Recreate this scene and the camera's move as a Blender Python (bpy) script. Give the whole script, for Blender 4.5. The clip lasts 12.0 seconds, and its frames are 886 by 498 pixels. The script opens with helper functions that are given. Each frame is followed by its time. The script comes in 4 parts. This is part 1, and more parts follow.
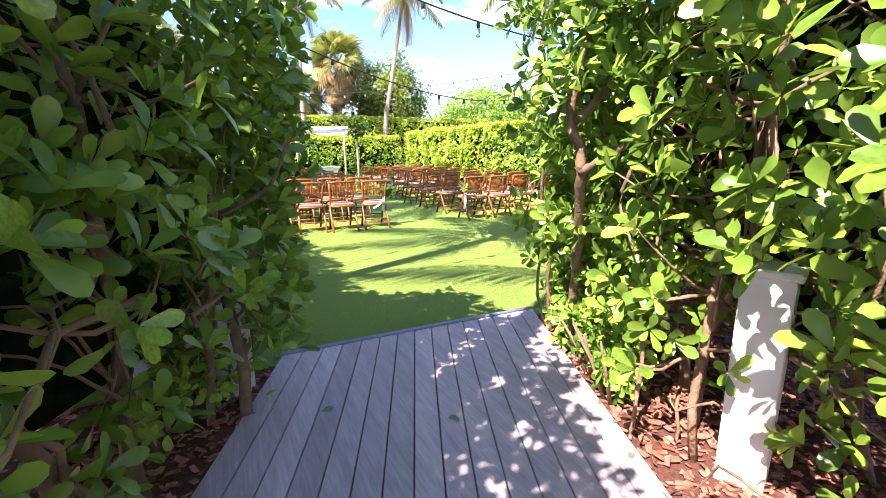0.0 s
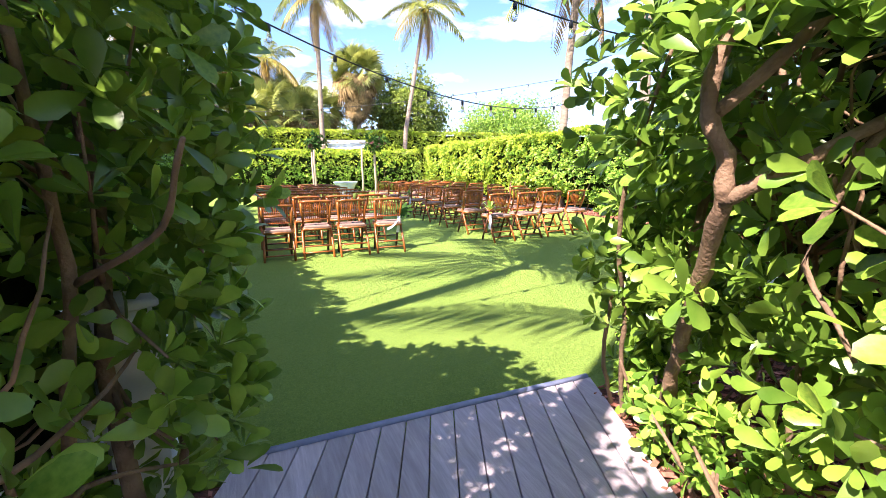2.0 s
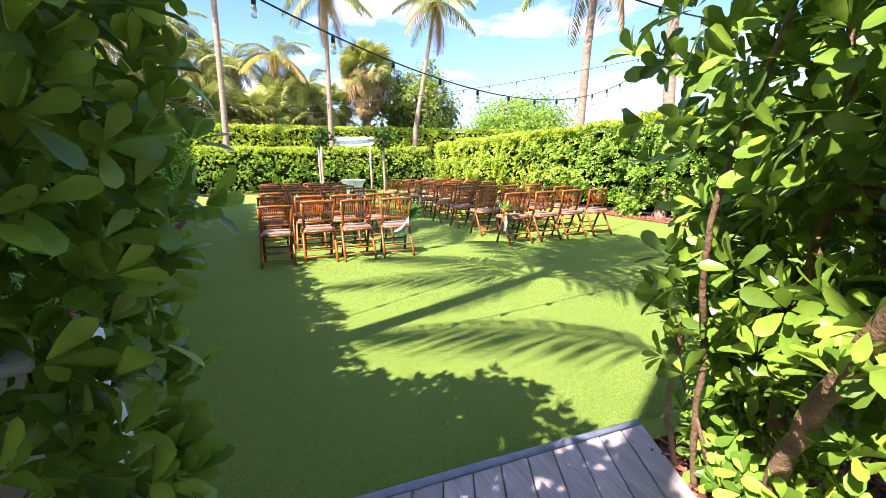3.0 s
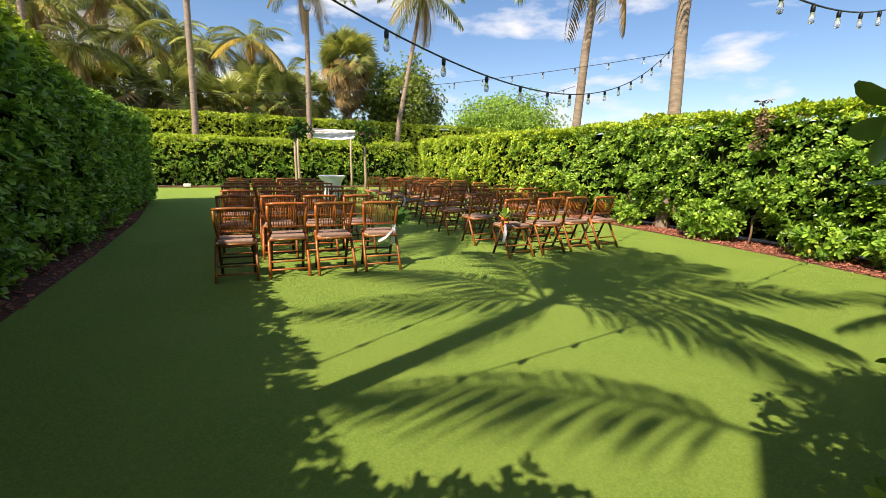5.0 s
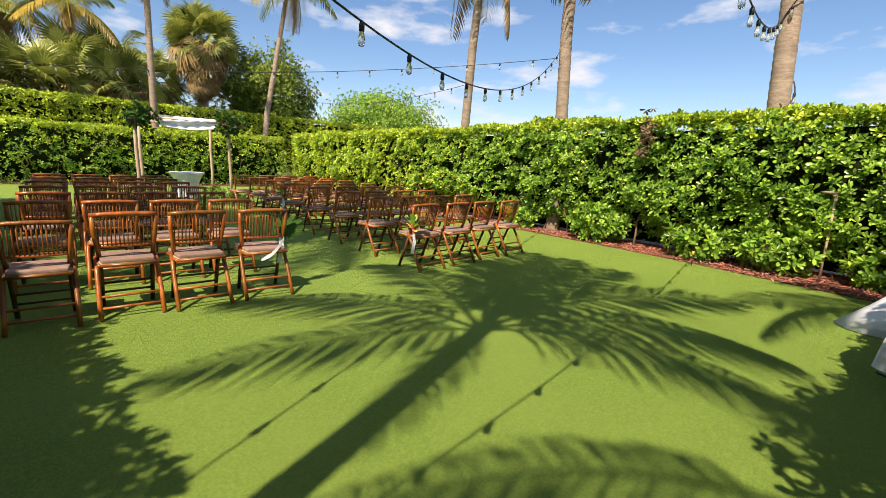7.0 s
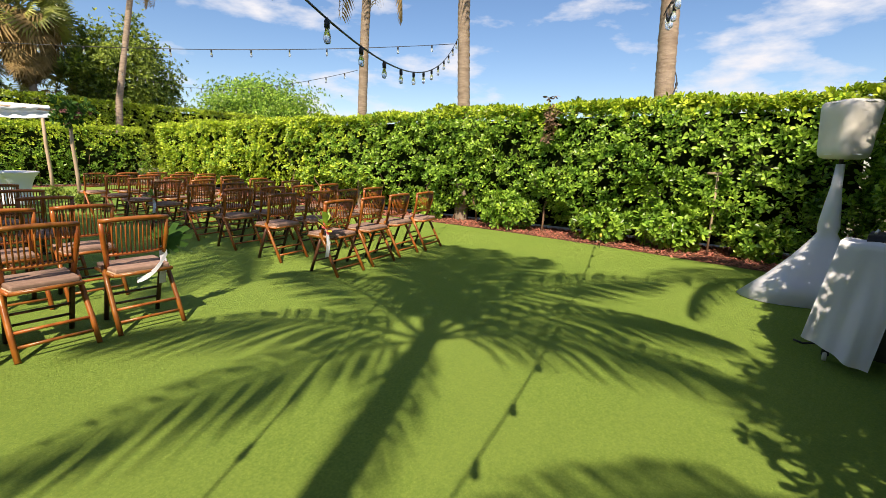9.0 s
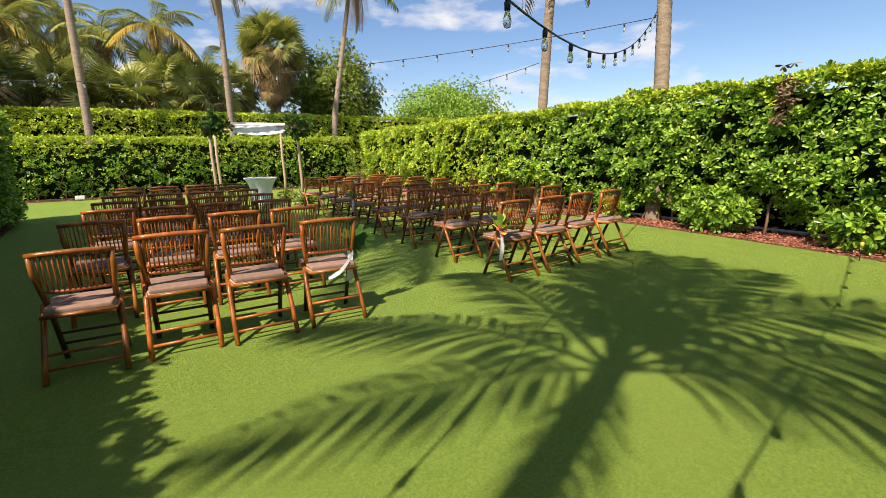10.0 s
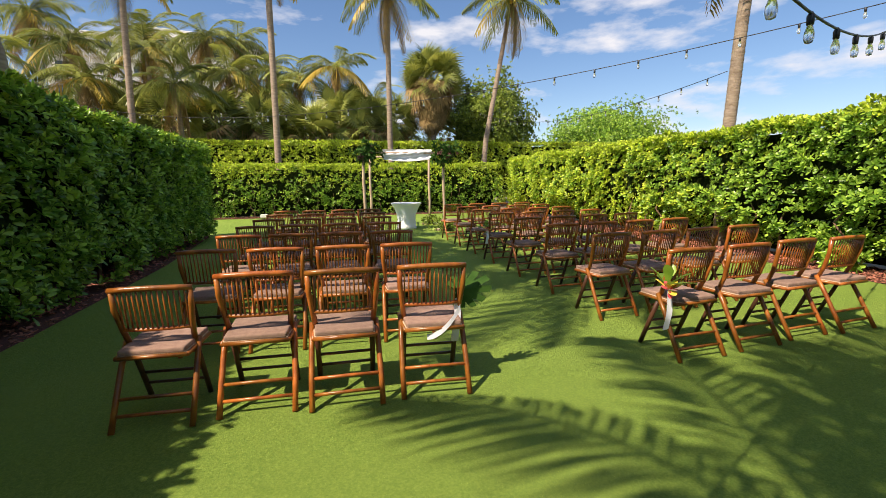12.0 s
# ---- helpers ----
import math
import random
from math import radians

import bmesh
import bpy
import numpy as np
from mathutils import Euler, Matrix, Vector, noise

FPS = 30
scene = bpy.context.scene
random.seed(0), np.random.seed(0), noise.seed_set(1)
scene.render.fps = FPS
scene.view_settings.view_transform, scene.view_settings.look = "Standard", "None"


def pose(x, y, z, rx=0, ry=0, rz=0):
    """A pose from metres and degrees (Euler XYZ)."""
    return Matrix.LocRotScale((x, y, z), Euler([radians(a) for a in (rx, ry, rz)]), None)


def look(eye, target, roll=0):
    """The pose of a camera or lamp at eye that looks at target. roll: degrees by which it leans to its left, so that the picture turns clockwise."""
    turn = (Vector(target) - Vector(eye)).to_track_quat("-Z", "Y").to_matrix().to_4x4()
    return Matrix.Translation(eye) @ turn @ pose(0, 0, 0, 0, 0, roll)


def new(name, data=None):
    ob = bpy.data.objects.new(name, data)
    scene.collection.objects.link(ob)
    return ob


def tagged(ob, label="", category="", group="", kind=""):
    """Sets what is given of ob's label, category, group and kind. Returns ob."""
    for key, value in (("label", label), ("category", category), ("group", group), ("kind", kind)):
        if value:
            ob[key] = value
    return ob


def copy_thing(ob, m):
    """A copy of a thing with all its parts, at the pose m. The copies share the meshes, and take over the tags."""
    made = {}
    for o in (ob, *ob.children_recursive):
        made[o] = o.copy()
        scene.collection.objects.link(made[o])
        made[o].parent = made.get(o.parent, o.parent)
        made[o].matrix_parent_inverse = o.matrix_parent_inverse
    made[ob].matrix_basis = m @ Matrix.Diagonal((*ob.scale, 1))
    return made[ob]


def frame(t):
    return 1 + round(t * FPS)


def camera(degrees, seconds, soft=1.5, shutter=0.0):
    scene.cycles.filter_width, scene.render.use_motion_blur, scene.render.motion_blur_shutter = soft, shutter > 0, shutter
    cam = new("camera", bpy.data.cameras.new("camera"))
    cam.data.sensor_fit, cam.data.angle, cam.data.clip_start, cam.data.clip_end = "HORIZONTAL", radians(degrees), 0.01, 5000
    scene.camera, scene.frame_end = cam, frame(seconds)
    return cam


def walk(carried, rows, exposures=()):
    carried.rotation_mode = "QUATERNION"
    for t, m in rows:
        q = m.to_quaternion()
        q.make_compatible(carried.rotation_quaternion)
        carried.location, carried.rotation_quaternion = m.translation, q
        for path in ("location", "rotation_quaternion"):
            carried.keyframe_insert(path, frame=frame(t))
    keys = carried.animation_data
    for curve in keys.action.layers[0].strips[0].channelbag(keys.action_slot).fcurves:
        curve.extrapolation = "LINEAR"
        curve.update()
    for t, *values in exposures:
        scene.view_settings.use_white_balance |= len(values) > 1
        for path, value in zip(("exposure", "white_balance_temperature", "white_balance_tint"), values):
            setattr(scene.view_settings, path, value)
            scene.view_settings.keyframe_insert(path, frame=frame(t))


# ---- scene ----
cam = camera(89.9, 12.0, soft=0.45)
PATH = [
    (0, (-2.77, -8.496, 1.483), (-1.933, -6.731, 1.054), -0.4),
    (0.5, (-2.684, -8.26, 1.476), (-1.884, -6.477, 1.047), -0.6),
    (1, (-2.607, -7.998, 1.486), (-1.806, -6.213, 1.07), -0.8),
    (1.5, (-2.46, -7.762, 1.492), (-1.651, -5.974, 1.105), -0.7),
    (2, (-2.358, -7.51, 1.48), (-1.595, -5.698, 1.113), -0.5),
    (2.5, (-2.295, -7.209, 1.48), (-1.558, -5.385, 1.119), -0.6),
    (3, (-2.155, -6.941, 1.468), (-1.434, -5.114, 1.092), -0.6),
    (3.2, (-2.117, -6.823, 1.46), (-1.394, -4.997, 1.084), 0.0),
    (4.8, (-1.958, -6.006, 1.504), (-1.097, -4.241, 1.121), 1.7),
    (5, (-1.95, -5.906, 1.502), (-1.139, -4.118, 1.115), 1.4),
    (5.5, (-1.914, -5.593, 1.51), (-1.099, -3.809, 1.118), 1.5),
    (6, (-1.853, -5.331, 1.504), (-0.91, -3.612, 1.107), 2.5),
    (6.5, (-1.826, -5.095, 1.512), (-0.878, -3.381, 1.112), 2.8),
    (7, (-1.834, -4.848, 1.504), (-0.554, -3.357, 1.131), 2.8),
    (7.2, (-1.827, -4.758, 1.503), (-0.376, -3.432, 1.135), 2.7),
    (8.8, (-1.713, -4.281, 1.482), (-0.039, -3.257, 1.096), 2.4),
    (9, (-1.711, -4.214, 1.484), (-0.115, -3.075, 1.087), 1.6),
    (9.5, (-1.597, -4.076, 1.477), (-0.295, -2.616, 1.062), -0.7),
    (10, (-1.436, -3.916, 1.491), (-0.408, -2.251, 1.075), -1.1),
    (10.5, (-1.295, -3.67, 1.501), (-0.429, -1.907, 1.125), -1.6),
    (11, (-1.118, -3.461, 1.501), (-0.314, -1.661, 1.162), -1.1),
    (11.5, (-0.936, -3.304, 1.518), (-0.408, -1.401, 1.207), -0.7),
    (12, (-0.832, -3.08, 1.525), (-0.398, -1.15, 1.228), -0.7),
]
EXPOSURES = [(0, 2.08, 5750, 30), (2.0, 1.98, 5800, 28), (3.2, 1.74, 5950, 24), (4.8, 0.83, 6550, 16), (12, 0.67, 6550, 17)]
walk(cam, [(t, look(eye, target, roll)) for t, eye, target, roll in PATH], EXPOSURES)


# ---- light ----
SUN_AWAY = Vector((0.75, 0.41, -1.0)).normalized()
sun_data = bpy.data.lights.new("sun", "SUN")
sun_data.energy, sun_data.angle, sun_data.color = 5.0, radians(0.5), (1.0, 0.875, 0.66)
sun = new("sun", sun_data)
sun.rotation_mode = "QUATERNION"
sun.rotation_quaternion = SUN_AWAY.to_track_quat("-Z", "Y")
world = bpy.data.worlds.new("world")
scene.world = world
world.use_nodes = True


def build_sky():
    nt = world.node_tree
    nt.nodes.clear()
    out = nt.nodes.new("ShaderNodeOutputWorld")
    bg = nt.nodes.new("ShaderNodeBackground")
    sky = nt.nodes.new("ShaderNodeTexSky")
    sky.sky_type, sky.sun_disc = "NISHITA", False
    sky.sun_elevation, sky.sun_rotation = radians(49), math.atan2(-SUN_AWAY.x, -SUN_AWAY.y)
    sky.air_density, sky.dust_density, sky.ozone_density = 1.0, 0.6, 1.6
    tc = nt.nodes.new("ShaderNodeTexCoord")
    mp = nt.nodes.new("ShaderNodeMapping")
    mp.inputs["Scale"].default_value = (2.1, 2.1, 6.0)
    mp.inputs["Location"].default_value = (0.35, 0.1, 0.42)
    nz = nt.nodes.new("ShaderNodeTexNoise")
    nz.inputs["Scale"].default_value, nz.inputs["Detail"].default_value = 1.9, 7.0
    nz.inputs["Roughness"].default_value = 0.55
    ramp = nt.nodes.new("ShaderNodeValToRGB")
    ramp.color_ramp.elements[0].position, ramp.color_ramp.elements[1].position = 0.53, 0.66
    mix = nt.nodes.new("ShaderNodeMix")
    mix.data_type = "RGBA"
    mix.inputs[7].default_value = (10.6, 10.9, 11.1, 1)
    nt.links.new(tc.outputs["Generated"], mp.inputs["Vector"])
    nt.links.new(mp.outputs["Vector"], nz.inputs["Vector"])
    nt.links.new(nz.outputs["Fac"], ramp.inputs["Fac"])
    nt.links.new(ramp.outputs["Color"], mix.inputs[0])
    hsv = nt.nodes.new("ShaderNodeHueSaturation")
    hsv.inputs["Saturation"].default_value, hsv.inputs["Value"].default_value = 1.15, 1.72
    nt.links.new(sky.outputs["Color"], hsv.inputs["Color"])
    nt.links.new(hsv.outputs["Color"], mix.inputs[6])
    nt.links.new(mix.outputs[2], bg.inputs["Color"])
    bg.inputs["Strength"].default_value = 0.053
    nt.links.new(bg.outputs["Background"], out.inputs["Surface"])


build_sky()


# ---- materials ----
def surface(name, c1, c2, scale=6.0, rough=0.6, bump=0.0, bump_scale=60.0, metallic=0.0, spec=0.5, vary=0.0, island=False,
            glow_through=0.0, stain=None, stain_scale=1.2, stain_amount=0.5, stretch=(1, 1, 1), rough_vary=0.1):
    """Two colours mixed by fine noise, a larger stain, brightness varied by piece or leaf, and a fine relief."""
    m = bpy.data.materials.new(name)
    m.use_nodes = True
    nt = m.node_tree
    nodes, link = nt.nodes, nt.links.new
    b = nodes["Principled BSDF"]
    out = nodes["Material Output"]
    tc = nodes.new("ShaderNodeTexCoord")
    mp = nodes.new("ShaderNodeMapping")
    mp.inputs["Scale"].default_value = stretch
    link(tc.outputs["Object"], mp.inputs["Vector"])
    vec = mp.outputs["Vector"]
    rnd = None
    if island:
        g = nodes.new("ShaderNodeNewGeometry")
        rnd = g.outputs["Random Per Island"]
    else:
        oi = nodes.new("ShaderNodeObjectInfo")
        rnd = oi.outputs["Random"]
        add = nodes.new("ShaderNodeVectorMath")
        add.operation = "MULTIPLY_ADD"
        comb = nodes.new("ShaderNodeCombineXYZ")
        for k in range(3):
            link(rnd, comb.inputs[k])
        add.inputs[1].default_value = (17.0, 31.0, 23.0)
        link(comb.outputs[0], add.inputs[0])
        link(vec, add.inputs[2])
        vec = add.outputs[0]
    n1 = nodes.new("ShaderNodeTexNoise")
    n1.inputs["Scale"].default_value, n1.inputs["Detail"].default_value = scale, 5.0
    link(vec, n1.inputs["Vector"])
    r1 = nodes.new("ShaderNodeValToRGB")
    r1.color_ramp.elements[0].position, r1.color_ramp.elements[1].position = 0.32, 0.68
    r1.color_ramp.elements[0].color, r1.color_ramp.elements[1].color = (*c1, 1), (*c2, 1)
    link(n1.outputs["Fac"], r1.inputs["Fac"])
    col = r1.outputs["Color"]
    if stain:
        n2 = nodes.new("ShaderNodeTexNoise")
        n2.inputs["Scale"].default_value, n2.inputs["Detail"].default_value = stain_scale, 4.0
        link(vec, n2.inputs["Vector"])
        r2 = nodes.new("ShaderNodeMapRange")
        r2.inputs["From Min"].default_value, r2.inputs["From Max"].default_value = 0.42, 0.7
        r2.inputs["To Max"].default_value = stain_amount
        link(n2.outputs["Fac"], r2.inputs["Value"])
        mx = nodes.new("ShaderNodeMix")
        mx.data_type = "RGBA"
        link(r2.outputs["Result"], mx.inputs[0])
        link(col, mx.inputs[6])
        mx.inputs[7].default_value = (*stain, 1)
        col = mx.outputs[2]
    if vary:
        hsv = nodes.new("ShaderNodeHueSaturation")
        mr = nodes.new("ShaderNodeMapRange")
        mr.inputs["To Min"].default_value, mr.inputs["To Max"].default_value = 1 - vary, 1 + vary
        link(rnd, mr.inputs["Value"])
        link(mr.outputs["Result"], hsv.inputs["Value"])
        hm = nodes.new("ShaderNodeMath")
        hm.operation = "MULTIPLY_ADD"
        hm.inputs[1].default_value, hm.inputs[2].default_value = -0.05 * vary, 0.5 + 0.02 * vary
        link(rnd, hm.inputs[0])
        link(hm.outputs[0], hsv.inputs["Hue"])
        link(col, hsv.inputs["Color"])
        col = hsv.outputs["Color"]
    link(col, b.inputs["Base Color"])
    rr = nodes.new("ShaderNodeMapRange")
    rr.inputs["To Min"].default_value, rr.inputs["To Max"].default_value = max(rough - rough_vary, 0.02), min(rough + rough_vary, 1)
    link(n1.outputs["Fac"], rr.inputs["Value"])
    link(rr.outputs["Result"], b.inputs["Roughness"])
    b.inputs["Metallic"].default_value = metallic
    b.inputs["Specular IOR Level"].default_value = spec
    if bump:
        n3 = nodes.new("ShaderNodeTexNoise")
        n3.inputs["Scale"].default_value, n3.inputs["Detail"].default_value = bump_scale, 4.0
        link(vec, n3.inputs["Vector"])
        bp = nodes.new("ShaderNodeBump")
        bp.inputs["Strength"].default_value, bp.inputs["Distance"].default_value = bump, 0.02
        link(n3.outputs["Fac"], bp.inputs["Height"])
        link(bp.outputs["Normal"], b.inputs["Normal"])
    if glow_through:
        tr = nodes.new("ShaderNodeBsdfTranslucent")
        link(col, tr.inputs["Color"])
        ms = nodes.new("ShaderNodeMixShader")
        ms.inputs["Fac"].default_value = glow_through
        link(b.outputs["BSDF"], ms.inputs[1])
        link(tr.outputs["BSDF"], ms.inputs[2])
        link(ms.outputs["Shader"], out.inputs["Surface"])
    return m


LEAF = surface("hedge_leaf", (0.135, 0.295, 0.034), (0.32, 0.5, 0.058), 3.0, 0.26, vary=0.6, island=True, glow_through=0.28, spec=0.45)
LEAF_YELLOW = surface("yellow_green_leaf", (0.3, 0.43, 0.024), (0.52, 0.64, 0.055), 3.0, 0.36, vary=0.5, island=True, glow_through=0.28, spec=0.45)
LEAF_NEAR = surface("clusia_leaf", (0.125, 0.245, 0.024), (0.235, 0.37, 0.042), 9.0, 0.34, 0.05, 40, vary=0.4, island=True, glow_through=0.3, spec=0.5)
LEAF_PIECE = surface("clusia_leaf_piece", (0.125, 0.245, 0.024), (0.235, 0.37, 0.042), 9.0, 0.34, 0.05, 40, vary=0.4, glow_through=0.3, spec=0.5)
LEAF_FAR = surface("tree_leaf", (0.13, 0.2, 0.024), (0.28, 0.38, 0.05), 2.0, 0.45, vary=0.55, island=True, glow_through=0.3)
# near-black, so the depth of the hedges reads as shade by colour
HEDGE_SHADE = surface("hedge_shade", (0.009, 0.015, 0.005), (0.022, 0.03, 0.01), 14.0, 1.0, 0.8, 30, spec=0.0)
BARK = surface("hedge_bark", (0.165, 0.1, 0.055), (0.28, 0.18, 0.105), 14.0, 0.8, 0.5, 50, vary=0.2, stain=(0.08, 0.05, 0.03), stain_scale=5)
TURF = surface("artificial_turf", (0.148, 0.254, 0.034), (0.255, 0.36, 0.06), 75.0, 0.8, 0.8, 300, stain=(0.245, 0.342, 0.06), stain_scale=0.7, stain_amount=0.55, spec=0.25)
SOIL = surface("sandy_soil", (0.2, 0.16, 0.11), (0.3, 0.25, 0.18), 5.0, 0.95, 0.4, 30, stain=(0.1, 0.11, 0.05), stain_scale=0.3)
MULCH_BED = surface("mulch_bed", (0.07, 0.025, 0.016), (0.14, 0.05, 0.03), 30.0, 0.95, 0.8, 60)
MULCH = surface("bark_chip", (0.27, 0.095, 0.055), (0.42, 0.18, 0.11), 40.0, 0.85, vary=0.5, island=True)
DECK = surface("weathered_deck_board", (0.37, 0.315, 0.34), (0.5, 0.435, 0.47), 9.0, 0.6, 0.25, 45, vary=0.16, stretch=(9, 0.8, 3), stain=(0.25, 0.205, 0.215), stain_scale=2.0)
EDGING = surface("blue_grey_edging", (0.2, 0.23, 0.36), (0.28, 0.31, 0.45), 20.0, 0.6, 0.2, 60)
WOOD = surface("varnished_bamboo", (0.2, 0.06, 0.009), (0.4, 0.14, 0.02), 16.0, 0.32, 0.12, 60, vary=0.3, stretch=(1, 1, 0.5), stain=(0.13, 0.035, 0.012), stain_scale=9.0, spec=0.5)
WOOD_DARK = surface("dark_brown_wood", (0.05, 0.02, 0.012), (0.1, 0.04, 0.02), 16.0, 0.4, 0.1, 60, vary=0.25)
CUSHION = surface("taupe_canvas", (0.25, 0.16, 0.125), (0.33, 0.22, 0.17), 30.0, 0.9, 0.25, 400, vary=0.12, stain=(0.2, 0.125, 0.1), stain_scale=4.0, spec=0.2)
PIPING = surface("tan_piping", (0.42, 0.3, 0.2), (0.5, 0.37, 0.26), 30.0, 0.8)
WHITE_CLOTH = surface("white_cloth", (0.83, 0.85, 0.93), (0.88, 0.9, 0.97), 4.0, 0.85, 0.12, 200, glow_through=0.15, stain=(0.78, 0.8, 0.89), stain_scale=2.0, spec=0.2)
WHITE_PAINT = surface("white_paint", (0.72, 0.71, 0.68), (0.8, 0.79, 0.76), 5.0, 0.5, 0.08, 80, stain=(0.6, 0.57, 0.5), stain_scale=3.0)
BIRCH = surface("peeled_pole_wood", (0.4, 0.29, 0.19), (0.55, 0.42, 0.3), 10.0, 0.7, 0.3, 40, stretch=(4, 4, 0.6), stain=(0.27, 0.18, 0.11), stain_scale=4.0)
PALM_BARK = surface("palm_bark", (0.23, 0.17, 0.12), (0.36, 0.29, 0.22), 6.0, 0.85, 0.5, 22, vary=0.15, stretch=(1, 1, 4), stain=(0.15, 0.11, 0.08), stain_scale=2.5)
FROND = surface("palm_frond", (0.16, 0.21, 0.04), (0.35, 0.38, 0.085), 3.0, 0.4, vary=0.5, glow_through=0.3, spec=0.5)
FROND_YELLOW = surface("yellowing_frond", (0.5, 0.38, 0.05), (0.66, 0.5, 0.09), 3.0, 0.45, vary=0.3, glow_through=0.3)
FROND_DEAD = surface("dead_frond", (0.25, 0.17, 0.062), (0.42, 0.3, 0.12), 4.0, 0.8, vary=0.3, glow_through=0.15)
BLACK = surface("black_rubber", (0.012, 0.012, 0.013), (0.025, 0.025, 0.027), 20.0, 0.5)
BULB = surface("bulb_glass", (0.55, 0.55, 0.52), (0.65, 0.64, 0.6), 8.0, 0.12, spec=0.7)
RED_LEAF = surface("red_petal", (0.55, 0.05, 0.06), (0.7, 0.14, 0.16), 20.0, 0.4, glow_through=0.2)
YELLOW_LEAF = surface("yellow_petal", (0.7, 0.5, 0.05), (0.8, 0.62, 0.12), 20.0, 0.45, glow_through=0.2)
MONSTERA = surface("dark_split_leaf", (0.03, 0.085, 0.014), (0.06, 0.13, 0.025), 14.0, 0.7, glow_through=0.12, spec=0.12)
DARK_PETAL = surface("dusky_petal", (0.12, 0.04, 0.045), (0.3, 0.14, 0.12), 9.0, 0.6, vary=0.5, island=True)
GLASS = bpy.data.materials.new("clear_bulb_glass")
GLASS.use_nodes = True
GLASS.node_tree.nodes["Principled BSDF"].inputs["Base Color"].default_value = (0.9, 0.93, 0.92, 1)
GLASS.node_tree.nodes["Principled BSDF"].inputs["Roughness"].default_value = 0.05
GLASS.node_tree.nodes["Principled BSDF"].inputs["Transmission Weight"].default_value = 0.85


# ---- mesh helpers ----
def mesh_from(name, verts, faces, smooth=False):
    """A mesh from vertices and faces, faces being one or more arrays of equal-sided polygons."""
    verts = np.asarray(verts, dtype=np.float32).reshape(-1, 3)
    groups = [np.asarray(f, dtype=np.int32) for f in (faces if isinstance(faces, (list, tuple)) else [faces]) if len(f)]
    loops = np.concatenate([g.ravel() for g in groups])
    totals = np.concatenate([np.full(len(g), g.shape[1], dtype=np.int32) for g in groups])
    starts = np.concatenate([[0], np.cumsum(totals)[:-1]]).astype(np.int32)
    me = bpy.data.meshes.new(name)
    me.vertices.add(len(verts))
    me.vertices.foreach_set("co", verts.ravel())
    me.loops.add(len(loops))
    me.loops.foreach_set("vertex_index", loops)
    me.polygons.add(len(starts))
    me.polygons.foreach_set("loop_start", starts)
    me.polygons.foreach_set("use_smooth", np.full(len(starts), smooth))
    me.update(calc_edges=True)
    me.validate()
    return me


def joined(name, pieces, smooth=False):
    """One mesh out of several (verts, [faces...]) pieces."""
    allv, by = [], {}
    base = 0
    for v, fs in pieces:
        v = np.asarray(v, dtype=np.float32).reshape(-1, 3)
        allv.append(v)
        for f in fs:
            f = np.asarray(f, dtype=np.int32)
            if len(f):
                by.setdefault(f.shape[1], []).append(f + base)
        base += len(v)
    return mesh_from(name, np.concatenate(allv), [np.concatenate(x) for x in by.values()], smooth)


def tube(pts, radii, seg=7, caps=True):
    """A round bar along points: (verts, faces)."""
    pts = np.asarray(pts, dtype=float)
    n = len(pts)
    radii = np.full(n, radii) if np.isscalar(radii) else np.asarray(radii, dtype=float)
    tang = np.gradient(pts, axis=0)
    tang /= np.linalg.norm(tang, axis=1)[:, None] + 1e-9
    ref = np.array([0, 0, 1.0]) if abs(tang[0][2]) < 0.9 else np.array([1.0, 0, 0])
    ang = np.arange(seg) * 2 * np.pi / seg
    vs = []
    for p, d, r in zip(pts, tang, radii):
        a = np.cross(d, ref)
        a /= np.linalg.norm(a) + 1e-9
        b = np.cross(d, a)
        vs.append(p + r * (np.cos(ang)[:, None] * a + np.sin(ang)[:, None] * b))
    v = np.concatenate(vs)
    i, j = np.meshgrid(np.arange(n - 1), np.arange(seg), indexing="ij")
    q = np.stack([i * seg + j, i * seg + (j + 1) % seg, (i + 1) * seg + (j + 1) % seg, (i + 1) * seg + j], -1).reshape(-1, 4)
    fs = [q]
    if caps:
        fs.append(np.array([list(range(seg))[::-1], [(n - 1) * seg + k for k in range(seg)]]))
    return v, fs


def lathe(profile, seg=24, lobes=0, lobe=0.0):
    """Turned shape from (radius, z) pairs; lobes pull the lower rings outwards at so many places."""
    v = []
    ang = np.arange(seg) * 2 * np.pi / seg
    zt = profile[-1][1]
    for r, z in profile:
        rr = r * (1 + lobe * np.cos(lobes * ang) * max(0, 1 - z / zt)) if lobes else np.full(seg, r)
        v.append(np.stack([rr * np.cos(ang), rr * np.sin(ang), np.full(seg, z)], -1))
    n = len(profile)
    i, j = np.meshgrid(np.arange(n - 1), np.arange(seg), indexing="ij")
    q = np.stack([i * seg + j, i * seg + (j + 1) % seg, (i + 1) * seg + (j + 1) % seg, (i + 1) * seg + j], -1).reshape(-1, 4)
    return np.concatenate(v), [q, np.array([list(range(seg))[::-1], [(n - 1) * seg + k for k in range(seg)]])]


def bevelled_box(sx, sy, sz, bevel=0.01, at=(0, 0, 0), segments=1):
    bm = bmesh.new()
    bmesh.ops.create_cube(bm, size=1)
    bmesh.ops.scale(bm, vec=(sx, sy, sz), verts=bm.verts)
    if bevel:
        bmesh.ops.bevel(bm, geom=bm.edges[:], offset=bevel, segments=segments, profile=0.7, affect="EDGES")
    bmesh.ops.translate(bm, vec=at, verts=bm.verts)
    me = bpy.data.meshes.new("box")
    bm.to_mesh(me)
    bm.free()
    return me


